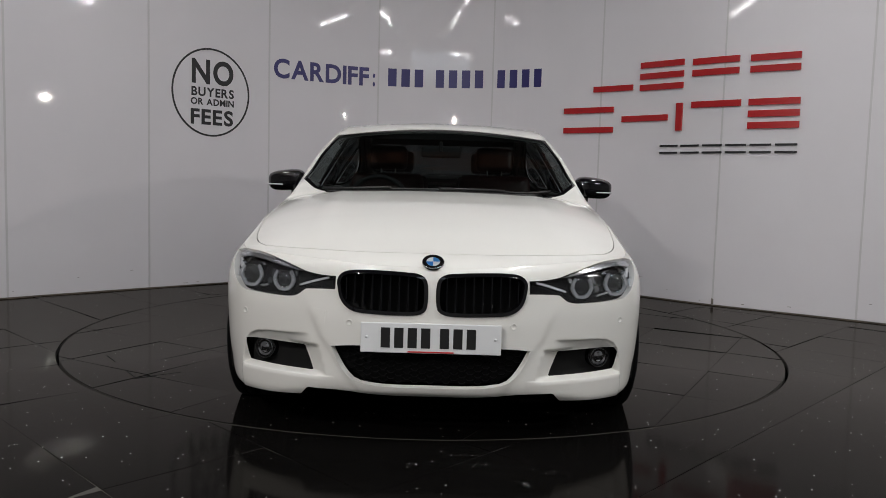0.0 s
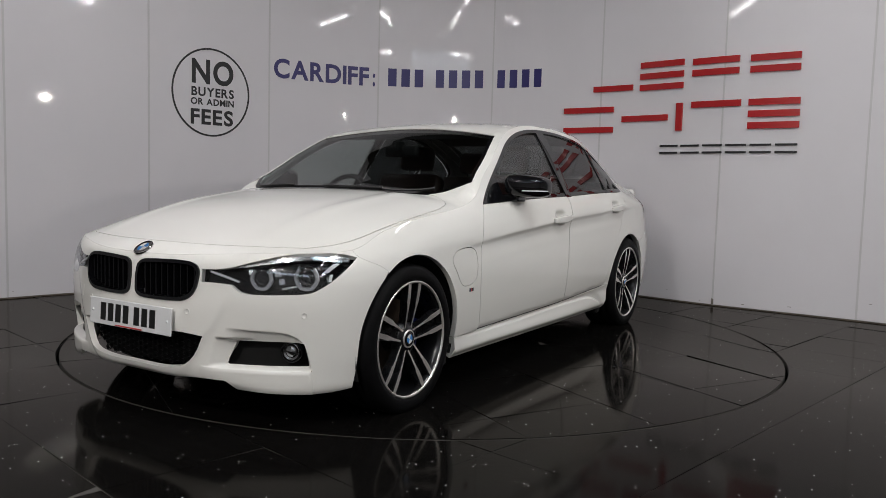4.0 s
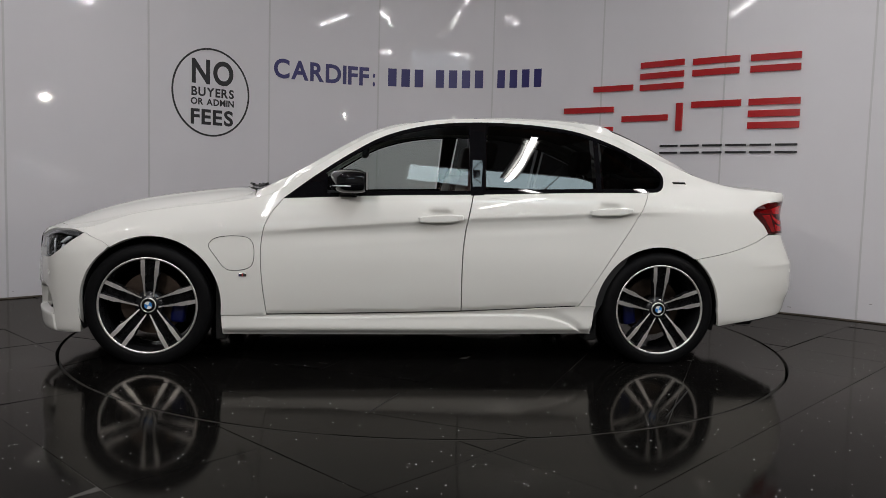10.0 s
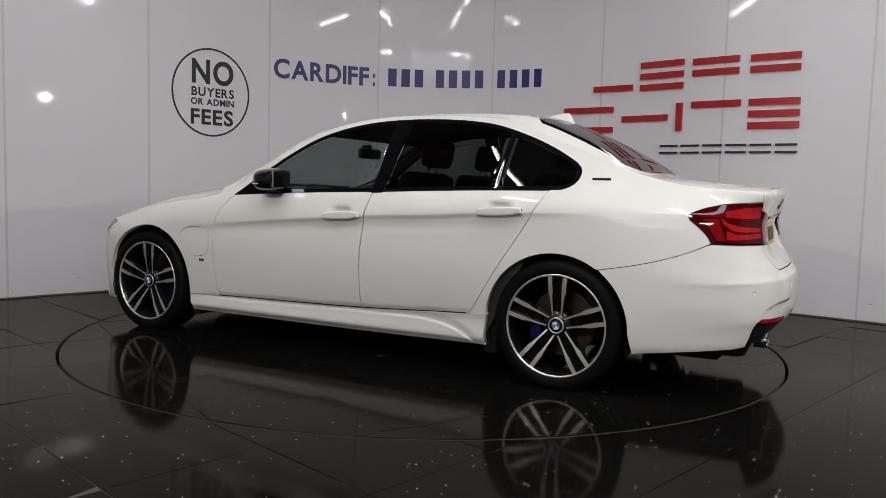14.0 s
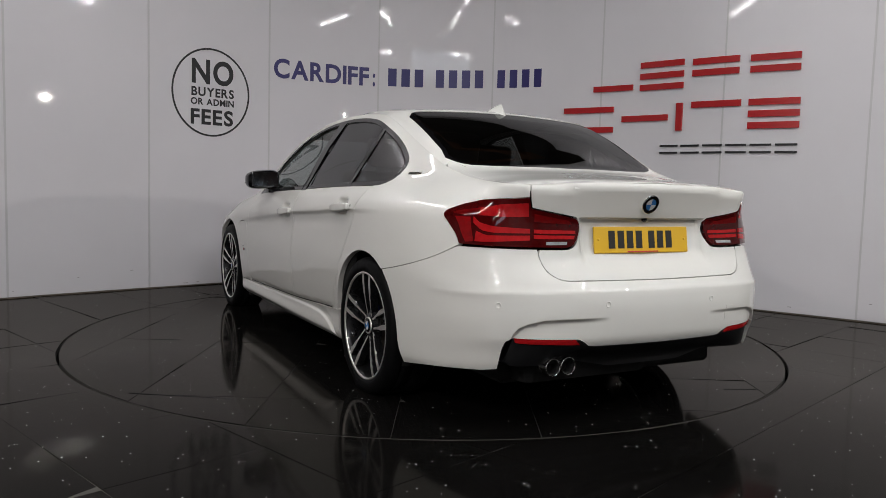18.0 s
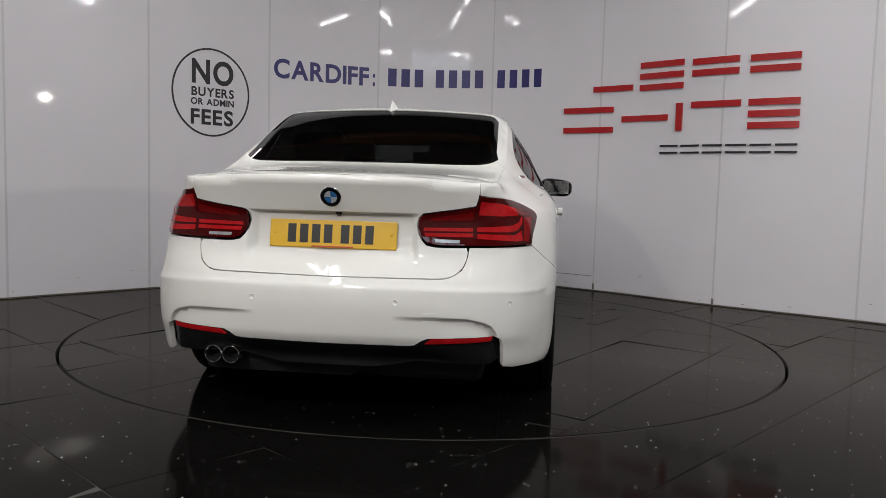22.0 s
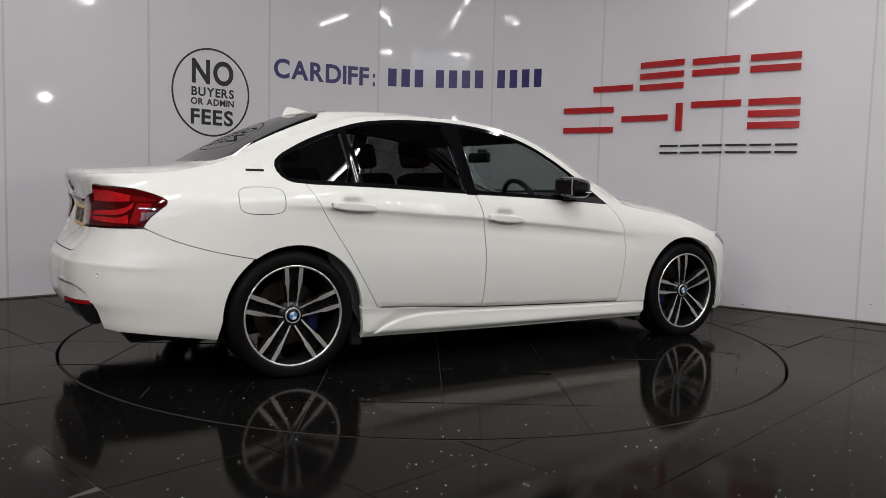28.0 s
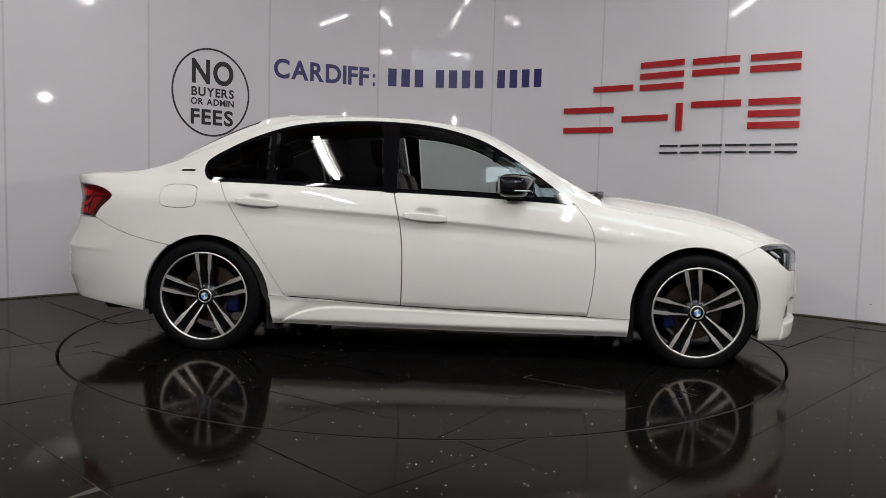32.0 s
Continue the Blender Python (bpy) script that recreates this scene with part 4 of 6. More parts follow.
def belt_glass(q):
    """The side glass: evenly bowed between the waist and the roof rail."""
    q = np.atleast_2d(q)
    s, z = np.abs(q[:, 0]), q[:, 1]
    w_ = np.array(BELT_Z)
    zb, zt = np.interp(s, w_[:, 0], w_[:, 1]) + 0.022, edge_z(s)
    d0, d1 = offset(s, zb), offset(s, zt)
    t = (z - zb) / np.maximum(zt - zb, 0.12)
    d = d0 + (d1 - d0) * t + 0.014 * 4 * t * (1 - t) * np.clip((zt - zb) / 0.4, 0, 1) ** 2
    x, y = np.interp(s, RS, REF[:, 0]) + np.interp(s, RS, RN[:, 0]) * d, np.interp(s, RS, REF[:, 1]) + np.interp(s, RS, RN[:, 1]) * d
    return np.stack([x, y, z], 1)


def pane(name, loops, mat, **kw):
    return [panel(name, loops, belt_glass, mat, car, mirror=m, **kw) for m in (False, True)]


front_glass = joined(inset(joined(cut(DLO, lambda q: q[0] < sx(-.325)), on_side((-.330, 1.345), (-.318, .938)), cut(BELT_Z, lambda q: q[0] < sx(-.318))[::-1]), 0.022))
pane("front_side_window", [front_glass], GLASS_CLEAR, lift=-0.010, depth=0.0, gap=0)
rear_glass = joined(inset(joined(on_side((-.372, .939), (-.415, 1.345)), cut(DLO, lambda q: sx(-.42) < q[0] < sx(-1.05)), on_side((-1.05, 1.285), (-1.030, .965)), cut(BELT_Z, lambda q: sx(-.377) < q[0] < sx(-1.03))[::-1]), 0.02))
pane("rear_side_window", [rear_glass], GLASS_PRIVACY, lift=-0.006, depth=0.0, gap=0)
qz = cut(DLO, lambda q: q[0] > sx(-1.06) and q[1] > 0.975)
pane("quarter_window", [joined(inset(joined(on_side((-1.052, .968)), on_side((-1.072, 1.275)), qz, ), 0.022))], GLASS_PRIVACY, lift=-0.006, depth=0.0, gap=0)
both("door_pillar", [joined(on_side((-.320, 1.345), (-.308, .930), (-.382, .934), (-.425, 1.350)))], BLACK_GLOSS, gap=0, depth=0.006, lift=0.0015)
both("window_divider", [joined(on_side((-1.052, 1.286), (-1.030, .962), (-1.058, .963), (-1.080, 1.278)))], BLACK_GLOSS, gap=0, depth=0.006, lift=0.0)
both("mirror_base_trim", [joined(on_side((.690, .897), (.500, 1.035), (.475, 1.03), (.475, .905)))], BLACK_GLOSS, gap=0, depth=0.006, lift=0.0)

# ---- upper skin ----


def plan_edge(x0, x1, k=1.0, step=0.03, inx=0.0):
    n = max(2, int(abs(x1 - x0) / step))
    return [np.array([x, k * (float(np.interp(x, EX, EY)) - inx)]) for x in np.linspace(x0, x1, n)]


def upper(name, loops, mat, **kw):
    return panel(name, loops, top, mat, kw.pop("parent", car), **kw)


def symmetric(half):
    """Closes a half outline (left, from front to rear) with its mirror image."""
    return joined(half, [np.array([q[0], -q[1]]) for q in half[::-1]])


# nose strip before the hood, up to the shut line
HOOD_F = [np.array(q) for q in spline([(2.035, 0.0), (2.022, .2), (1.990, .38), (1.950, .52), (1.912, .61), (1.868, .685)], 0.03)]
upper("nose_panel", [joined([np.array([x, y]) for x, y in zip(_ep[(_es < sx(1.778)), 0], _ep[(_es < sx(1.778)), 1])][::3], HOOD_F[::-1], [np.array([q[0], -q[1]]) for q in HOOD_F], [np.array([x, -y]) for x, y in zip(_ep[(_es < sx(1.778)), 0], _ep[(_es < sx(1.778)), 1])][::3][::-1])], PAINT, gap=0.0003)
HOOD_S = [np.array(q) for q in spline([(1.868, .685), (1.80, .728), (1.70, .762), (1.5, .786), (1.2, .792), (1.03, .782), (.935, .745), (.875, .64), (.93, .45), (.965, .2), (.975, 0)], 0.03)]
upper("bonnet", [symmetric(joined(HOOD_F, HOOD_S))], PAINT, grid=0.035)
for k in (1, -1):
    upper("wing_top", [joined([np.array([q[0], k * q[1]]) for q in HOOD_S if q[0] > .868 and q[1] > .6], plan_edge(.86, 1.795, k))], PAINT, gap=0.0008)
# screen, roof, rear glass, boot
WS_B = [np.array(q) for q in spline([(.985, 0.0), (.965, .25), (.92, .46), (.868, .60), (.815, .675)], 0.03)]
WS_S = plan_edge(.70, .235, 1, 0.03, 0.036)
WS_T = [np.array(q) for q in spline([(.225, .555), (.20, .40), (.175, .2), (.165, 0)], 0.03)]
RW_T = [np.array(q) for q in spline([(-1.165, 0), (-1.16, .3), (-1.15, .50), (-1.165, .555)], 0.03)]
RW_S = plan_edge(-1.19, -1.585, 1, 0.03, 0.046)
RW_B = [np.array(q) for q in spline([(-1.648, .612), (-1.700, .572), (-1.742, .42), (-1.775, 0)], 0.03)]
upper("windscreen", [symmetric(joined(WS_B, WS_S, WS_T))], GLASS_SCREEN, lift=-0.004, depth=0, gap=0.004)
upper("rear_window", [symmetric(joined(RW_T, RW_S, RW_B))], GLASS_PRIVACY, lift=-0.003, depth=0, gap=0.004)
upper("screen_surround", [inset(symmetric(joined(WS_B, WS_S, WS_T)), -0.002), inset(symmetric(joined(WS_B, WS_S, WS_T)), 0.022)], BLACK_GLOSS, lift=-0.0035, depth=0.0, gap=0, grid=0.03)
upper("rear_window_surround", [inset(symmetric(joined(RW_T, RW_S, RW_B)), -0.002), inset(symmetric(joined(RW_T, RW_S, RW_B)), 0.02)], BLACK_GLOSS, lift=-0.0025, depth=0.0, gap=0, grid=0.03)
BOOT_F = [np.array(q) for q in spline([(-1.80, 0.0), (-1.785, .40), (-1.765, .545), (-1.80, .605)], 0.03)]
BOOT_E = [np.array([x, y]) for x, y in zip(_ep[(_es > sy(.612, True)), 0], _ep[(_es > sy(.612, True)), 1])][::3]
ROOF = joined(WS_T[::-1], WS_S[::-1], [q for q in WS_B[::-1] if q[1] > .60], plan_edge(.862, -1.72, 1), RW_B[:2][::-1], RW_S[::-1], RW_T[::-1])
upper("roof", [symmetric(ROOF)], PAINT, grid=0.035, gap=0)
upper("boot_lid_top", [symmetric(joined(BOOT_F, spline([(-1.80, .605), (-2.0, .616), (-2.2, .618), (-2.255, .614)], 0.03), BOOT_E))], PAINT, grid=0.025, gap=0.0004)
for k in (1, -1):
    upper("rear_deck_side", [joined([np.array([-1.70, k * .625])], [np.array([q[0], k * q[1]]) for q in RW_B if q[1] > .5][1:], [np.array([q[0], k * q[1]]) for q in BOOT_F if q[1] > .5], [np.array(q) * np.array([1, k]) for q in spline([(-1.80, .605), (-2.0, .616), (-2.2, .618), (-2.255, .614)], 0.03)], plan_edge(-2.285, -1.735, k))], PAINT, gap=0.0008)
upper("rear_deck", [joined(RW_B, [np.array([q[0], -q[1]]) for q in RW_B[::-1]], [np.array([q[0], -q[1]]) for q in BOOT_F if q[1] < .56][::-1], [q for q in BOOT_F if q[1] < .56])], PAINT)

# wipers parked along the foot of the screen


def sweep(path, w, h):
    bm = bmesh.new()
    rows = []
    for p in path:
        rows.append([bm.verts.new((p[0] + a, p[1], p[2] + b)) for a, b in ((-w, 0), (-w * 0.6, h), (w * 0.6, h), (w, 0))])
    for a, b in zip(rows, rows[1:]):
        for j in range(4):
            bm.faces.new((a[j], a[(j + 1) % 4], b[(j + 1) % 4], b[j]))
    bm.faces.new(rows[0])
    bm.faces.new(rows[-1][::-1])
    return bm


_wb = np.array(WS_B)
for y0, y1, near_, far_ in ((-.62, .02, .020, .060), (.0, .60, .020, .055)):
    run = [(float(np.interp(abs(y), _wb[:, 1], _wb[:, 0])) - near_ - (far_ - near_) * (y - y0) / (y1 - y0), y) for y in np.linspace(y0, y1, 20)]
    wiper = part("wiper_blade", sweep(top(np.array(run)) + np.array([0, 0, .003]), 0.006, 0.012), BLACK_PLASTIC, car, "black wiper blade", True)
    part("wiper_arm", sweep(top(np.array([(x + .010, y) for x, y in run[:12]])) + np.array([0, 0, .012]), 0.009, 0.010), BLACK_PLASTIC, wiper, "", True)

# ---- front end ----


def flip(run):
    return [np.array([-q[0], q[1]]) for q in run]


HL_L = joined(spline(on_front((.366, .630), (.42, .631), (.49, .642), (.53, .655), (.60, .675), (.67, .692), (.74, .7015)) + on_side((1.80, .699), (1.738, .685)), 0.015),
              spline(on_side((1.738, .685), (1.783, .652), (1.84, .606), (1.885, .572)) + on_front((.758, .554), (.656, .543), (.56, .541)), 0.015), spline(on_front((.56, .541), (.518, .549), (.486, .574)), 0.015), spline(on_front((.48, .576), (.41, .580), (.366, .580)), 0.015))
KID_L = [np.array(q) for q in spline(on_front((.016, .600), (.024, .632), (.05, .648), (.10, .653), (.17, .656), (.26, .657), (.32, .652), (.348, .638), (.358, .615), (.354, .585), (.345, .550), (.325, .522), (.29, .503), (.20, .496), (.105, .495), (.05, .499), (.024, .513), (.016, .545)), 0.014, True)]
INTAKE = joined(spline(on_front((.375, .366), (.30, .374), (.15, .376), (-.15, .376), (-.30, .374), (-.375, .366)), 0.03),
                spline(on_front((-.375, .366), (-.345, .300), (-.30, .25), (-.22, .228), (0, .222), (.22, .228), (.30, .25), (.345, .300), (.375, .366)), 0.03))
FOG_L = joined(spline(on_front((.738, .354), (.62, .354), (.505, .353)), 0.02), spline(on_front((.500, .350), (.485, .315), (.468, .275), (.464, .262)), 0.02), spline(on_front((.470, .259), (.60, .259), (.754, .260)), 0.02), spline(on_front((.755, .262), (.747, .31), (.740, .352)), 0.02))
front_low = joined(cut(AF, lambda q: q[0] <= sx(1.592)), spline(on_side((1.755, .160), (1.84, .152)) + on_front((.66, .154), (.505, .163)), 0.03), on_front((.47, .196)), spline(on_front((.46, .198), (.34, .196), (.17, .184), (0, .180)), 0.03))
left_half = joined(on_front((0.0, float(edge_z(0.0)))), edge_run(0.0, sx(1.748)), BUMP_F, front_low)
BUMPER = joined(left_half, flip(left_half[::-1]))
panel("front_bumper", [BUMPER, HL_L, flip(HL_L[::-1]), KID_L, flip(KID_L[::-1]), INTAKE, FOG_L, flip(FOG_L[::-1])], belt, PAINT, car, grid=0.012, depth=0.025, gap=0.0005, lines=FRONT_LINES)


def behind(name, loop, back, mat, label="", grid=0.04):
    return panel(name, [inset(loop, -0.012)], belt, mat, car, grid=grid, depth=0.0, gap=0, lift=-back, label=label)


behind("grille_backing", joined(on_front((.40, .665), (-.40, .665), (-.40, .46), (.40, .46))), 0.055, DARK)
behind("intake_backing", INTAKE, 0.06, DARK)
for loop in (FOG_L, flip(FOG_L[::-1])):
    behind("fog_backing", loop, 0.05, DARK)

# kidney grilles: gloss black frame with upright slats
for k in (1, -1):
    kid = KID_L if k == 1 else flip(KID_L[::-1])
    fr = panel("grille", [inset(kid, 0.001), inset(kid, 0.014)], belt, BLACK_GLOSS, car, grid=0.02, depth=0.04, gap=0, lift=0.007, label="gloss black grille surround")
    for i in range(9):
        y = k * (0.055 + 0.0335 * i)
        zt = 0.643 if i < 8 else 0.630
        zb = 0.508 + (0.0 if i < 6 else 0.012 * (i - 5))
        x0 = float(belt(np.array([on_front((y, .56))[0]]))[0, 0])
        part("slat", box(x0 - 0.055, x0 - 0.012, y - 0.0035, y + 0.0035, zb, zt, 0.002, 1), BLACK_GLOSS, fr)

# honeycomb mesh of the lower intake
bm = bmesh.new()
for iy in range(-11, 12):
    for iz in range(6):
        y, z = iy * 0.030, 0.240 + iz * 0.0235 + (0.0118 if iy % 2 else 0.0)
        if z > 0.368 or abs(y) > 0.36 - max(0.0, 0.34 - z) * 1.1:
            continue
        xs_ = float(belt(np.array([on_front((y, 0.3))[0]]))[0, 0]) - 0.045
        ring = []
        for r in (0.0150, 0.0118):
            ring.append([bm.verts.new((xs_, y + r * 1.25 * math.cos(math.pi / 3 * a), z + r * 0.86 * math.sin(math.pi / 3 * a))) for a in range(6)])
        back = [bm.verts.new((xs_ - 0.012, v.co.y, v.co.z)) for v in ring[1]]
        for a in range(6):
            b_ = (a + 1) % 6
            bm.faces.new((ring[0][a], ring[0][b_], ring[1][b_], ring[1][a]))
            bm.faces.new((ring[1][a], ring[1][b_], back[b_], back[a]))
part("intake_mesh", bm, RUBBER, car)["kind"] = "stuff"

# headlamps: dark housing, two round projectors with light rings, clear lens
RING = material("lamp_ring", (0.80, 0.81, 0.83), 0.25, 0.1, 0.5)
GUIDE = material("light_guide", (0.42, 0.43, 0.45), 0.18, 0.2, 0.8, 0.25, 90)
LAMP_EYE = material("projector_glass", (0.018, 0.019, 0.021), 0.02, 0, 1.0)
BROW = material("brushed_brow", (0.60, 0.61, 0.62), 0.22, 0.85, 0.5, 0.2, 70)
LAMP_BOWL = material("lamp_bowl", (0.016, 0.016, 0.018), 0.16, 0.4, 0.4, 0.3, 30)
CHROME_DARK = material("smoked_chrome", (0.35, 0.36, 0.38), 0.18, 1.0)
for k in (1, -1):
    hl = HL_L if k == 1 else flip(HL_L[::-1])
    lamp = panel("headlamp", [inset(hl, -0.006)], belt, LAMP_BOWL, car, grid=0.025, depth=0.0, gap=0, lift=-0.045, label="headlamp with two ringed projectors")
    for y, z, r in ((.588, .602, .035), (.735, .609, .039)):
        c = belt(np.array([on_front((k * y, z))[0]]))[0]
        nx = Vector((1.0, 0.32 * k, 0.05)).normalized()
        m = Matrix.Translation(Vector(c) - nx * 0.028) @ nx.to_track_quat("Y", "Z").to_matrix().to_4x4()
        # light ring: six-sided, open at the top
        bm = bmesh.new()
        prev = None
        for i in range(11):
            a_ = math.radians(90 + 40 + 28 * i)
            hexr = (r + 0.006) / max(0.955, abs(math.cos((a_ % (math.pi / 3)) - math.pi / 6)))
            cur = [bm.verts.new(((hexr + o) * math.cos(a_), h, (hexr + o) * math.sin(a_))) for o, h in ((-0.007, 0.0), (-0.006, 0.007), (0.005, 0.007), (0.007, 0.0))]
            if prev:
                for j in range(3):
                    bm.faces.new((prev[j], prev[j + 1], cur[j + 1], cur[j]))
            prev = cur
        ring = part("light_ring", bm, GUIDE, lamp, "pale grey open light ring")
        ring.matrix_basis = m
        part("projector", lathe([(r * 0.86, -0.004), (r * 0.78, 0.0), (r * 0.60, 0.005), (r * 0.3, 0.008), (0.0005, 0.009)], 32), LAMP_EYE, lamp, "dark glassy projector lens", True).matrix_basis = m
        part("projector_rim", lathe([(r * 0.98, -0.006), (r * 0.94, 0.003), (r * 0.88, 0.003), (r * 0.85, -0.004)], 32), CHROME, lamp, "", True).matrix_basis = m
        # small smoked chrome plates on the lens, standing in for its highlights
        for dy, dz, w, h in ((0.25, 0.30, 0.20, 0.10), (-0.3, -0.1, 0.10, 0.22), (0.1, -0.45, 0.30, 0.07)):
            part("glint_facet", box(r * (dy - w), r * (dy + w), 0.0085, 0.0095, r * (dz - h), r * (dz + h), 0.0004, 1), CHROME_DARK, lamp).matrix_basis = m
        part("shroud", lathe([(r * 1.3, -0.004), (r * 1.0, -0.010), (r * 0.9, -0.03), (0.001, -0.032)], 24), CHROME_DARK, lamp, "", True).matrix_basis = m
    sg = 1 if k == 1 else -1
    # chrome plates added to give the dark bowl varied reflections
    for y, z, w, h in ((.545, .625, .010, .012), (.640, .622, .012, .016), (.655, .590, .012, .012), (.70, .650, .016, .008), (.785, .640, .012, .018), (.790, .600, .008, .022), (.68, .568, .030, .005)):
        c = belt(np.array([on_front((k * y, z))[0]]))[0]
        fc = part("glint_facet", box(-0.002, 0.002, -w, w, -h, h, 0.001, 1), CHROME_DARK, lamp)
        fc.matrix_basis = Matrix.Translation(Vector(c) - Vector((0.034, 0.012 * k, 0.0))) @ pose(0, 0, 0, 12, 18 * (1 if y > .66 else -1), 35 * k)

    def strip(name, up, low, mt, out, label=""):
        loop = [np.array([q[0] * sg, q[1]]) for q in joined(spline(up, 0.02), spline(low, 0.02))]
        panel(name, [loop if k == 1 else loop[::-1]], belt, mt, lamp, grid=0.02, depth=0.008, gap=0, lift=-out, label=label)

    strip("brow_strip", on_front((.50, .642), (.53, .651), (.60, .671), (.67, .688), (.74, .6975)) + on_side((1.80, .695), (1.765, .686)), on_side((1.775, .672), (1.83, .676)) + on_front((.753, .682), (.678, .673), (.593, .657), (.532, .645)), BROW, 0.010, "silver brow strip")
    strip("inner_blade", on_front((.398, .627), (.45, .613), (.515, .590)), on_front((.512, .584), (.45, .604), (.398, .619)), RING, 0.008, "silver inner blade")
    strip("side_marker", on_side((1.838, .668), (1.812, .668)), on_side((1.862, .632), (1.880, .632)), RING, 0.012, "pale side light guide")
    strip("lower_bezel", on_front((.50, .572), (.60, .556), (.70, .556)) + on_side((1.88, .585),), on_side((1.89, .577),) + on_front((.70, .549), (.60, .547), (.52, .553)), BLACK_GLOSS, 0.030)
    strip("side_marker", on_side((1.856, .625), (1.846, .625)), on_side((1.852, .596), (1.862, .596)), RING, 0.012)
    panel("lens", [inset(hl, 0.001)], belt, GLASS_LENS, lamp, grid=0.03, depth=0.0, gap=0, lift=-0.002, label="clear lamp lens")

for k in (1, -1):
    c = belt(np.array([on_front((k * .690, .314))[0]]))[0]
    fog = part("fog_lamp", lathe([(0.036, -0.03), (0.036, 0.0), (0.031, 0.002), (0.028, -0.006), (0.018, 0.002), (0.0005, 0.004)], 28), CHROME_DARK, car, "round fog lamp", True)
    nx = Vector((1.0, 0.35 * k, 0.0)).normalized()
    fog.matrix_basis = Matrix.Translation(Vector(c) - nx * 0.012) @ nx.to_track_quat("Y", "Z").to_matrix().to_4x4()
    part("fog_bezel", lathe([(0.036, -0.03), (0.037, 0.004), (0.043, 0.004), (0.046, -0.03)], 28), BLACK_GLOSS, fog, "", True)


def on_skin(name, bm, s_z, mat, label="", out=0.0, size=1.0, fn=belt, parent=None, smooth=True):
    """A small part set square on the skin, its own y pointing outwards and its z upwards."""
    q = np.array([s_z])
    c = fn(q)[0]
    e = 0.006
    n = np.cross(fn(q + [[e, 0]])[0] - fn(q - [[e, 0]])[0], fn(q + [[0, e]])[0] - fn(q - [[0, e]])[0])
    n /= np.linalg.norm(n)
    if np.dot(n, c - np.array([-0.2, 0, 0.6])) < 0:
        n = -n
    n = Vector(n)
    up = Vector((0, 0, 1))
    xax = n.cross(up).normalized()
    zax = xax.cross(n)
    m = Matrix((xax, n, zax)).transposed().to_4x4()
    ob = part(name, bm, mat, parent or car, label, smooth)
    ob.matrix_basis = Matrix.Translation(Vector(c) + n * out) @ m
    return ob


# parking sensors, towing cover
for y, z in ((.307, .460), (.738, .466)):
    for k in (1, -1):
        on_skin("parking_sensor", lathe([(0.0125, -0.004), (0.0125, 0.0012), (0.0105, 0.0016), (0.0100, 0.0002), (0.0005, 0.0008)], 20), on_front((k * y, z))[0], PAINT)
for y, z in ((.283, .530), (.71, .527)):
    for k in (1, -1):
        on_skin("parking_sensor", lathe([(0.0125, -0.004), (0.0125, 0.0012), (0.0105, 0.0016), (0.0100, 0.0002), (0.0005, 0.0008)], 20), on_rear((k * y, z))[0], PAINT)


def roundel(s_z, r, fn=belt, out=0.002, parent=None, label="round enamel badge"):
    base = on_skin("badge", lathe([(r, -0.004), (r, 0.003), (r * 0.96, 0.0048), (r * 0.90, 0.0040), (r * 0.62, 0.0040)], 40), s_z, BLACK_GLOSS, label, out, fn=fn, parent=parent)
    part("badge_rim", lathe([(r * 1.03, -0.004), (r * 1.03, 0.0042), (r * 0.97, 0.0050)], 40), CHROME, base, "", True)
    for q in range(4):
        bm = bmesh.new()
        vs = [bm.verts.new((0, 0.0045, 0))] + [bm.verts.new((r * 0.62 * math.cos(math.pi / 2 * q + math.pi / 16 * i), 0.0045, r * 0.62 * math.sin(math.pi / 2 * q + math.pi / 16 * i))) for i in range(9)]
        for i in range(1, 9):
            bm.faces.new((vs[0], vs[i], vs[i + 1]))
        bmesh.ops.solidify(bm, geom=bm.faces[:], thickness=-0.001)
        part("badge_field", bm, ROUNDEL_BLUE if q % 2 else ROUNDEL_WHITE, base)
    return base


roundel((2.098, 0.0), 0.041, top)
roundel(on_rear((0.0, .925))[0], 0.041)


def plate(name, c, tilt, face, mat, label):
    """Number plate 520 by 111 mm; the characters are plain bars."""
    p_ = part(name, box(-0.26, 0.26, -0.004, 0.004, -0.0555, 0.0555, 0.0035, 2), mat, car, label)
    p_.matrix_basis = Matrix.Translation(c) @ pose(0, 0, 0, tilt, 0, face)
    for i in range(7):
        x = -0.168 + 0.0495 * i + (0.020 if i > 3 else 0.0)
        part("bar", box(x - 0.017, x + 0.017, -0.0055, -0.003, -0.036, 0.038), PLATE_INK, p_)
    part("bar", box(-0.085, 0.085, -0.0055, -0.003, -0.0525, -0.0475), RED_INK, p_)
    for x in (-0.238, 0.238):
        part("screw_cap", lathe([(0.0005, -0.0075), (0.005, -0.0065), (0.006, -0.003)], 14), PLATE_WHITE if "white" in mat.name else PLATE_YELLOW, p_, "", True).location = (x, 0, 0.002)
    return p_


plate("number_plate", (2.168, 0, .414), -3, 90, PLATE_WHITE, "white number plate with plain dark bars")
plate("number_plate", (-2.290, 0, .774), -8, -90, PLATE_YELLOW, "yellow number plate with plain dark bars")

for sg, w_ in ((on_front, [(-.398, .502), (-.448, .506), (-.452, .458), (-.402, .452)]),):
    panel("towing_cover", [[np.array(q) for q in poly(sg(*w_), 0.012)]], belt, PAINT, car, grid=0.02, depth=0.003, gap=0, lift=0.0012)
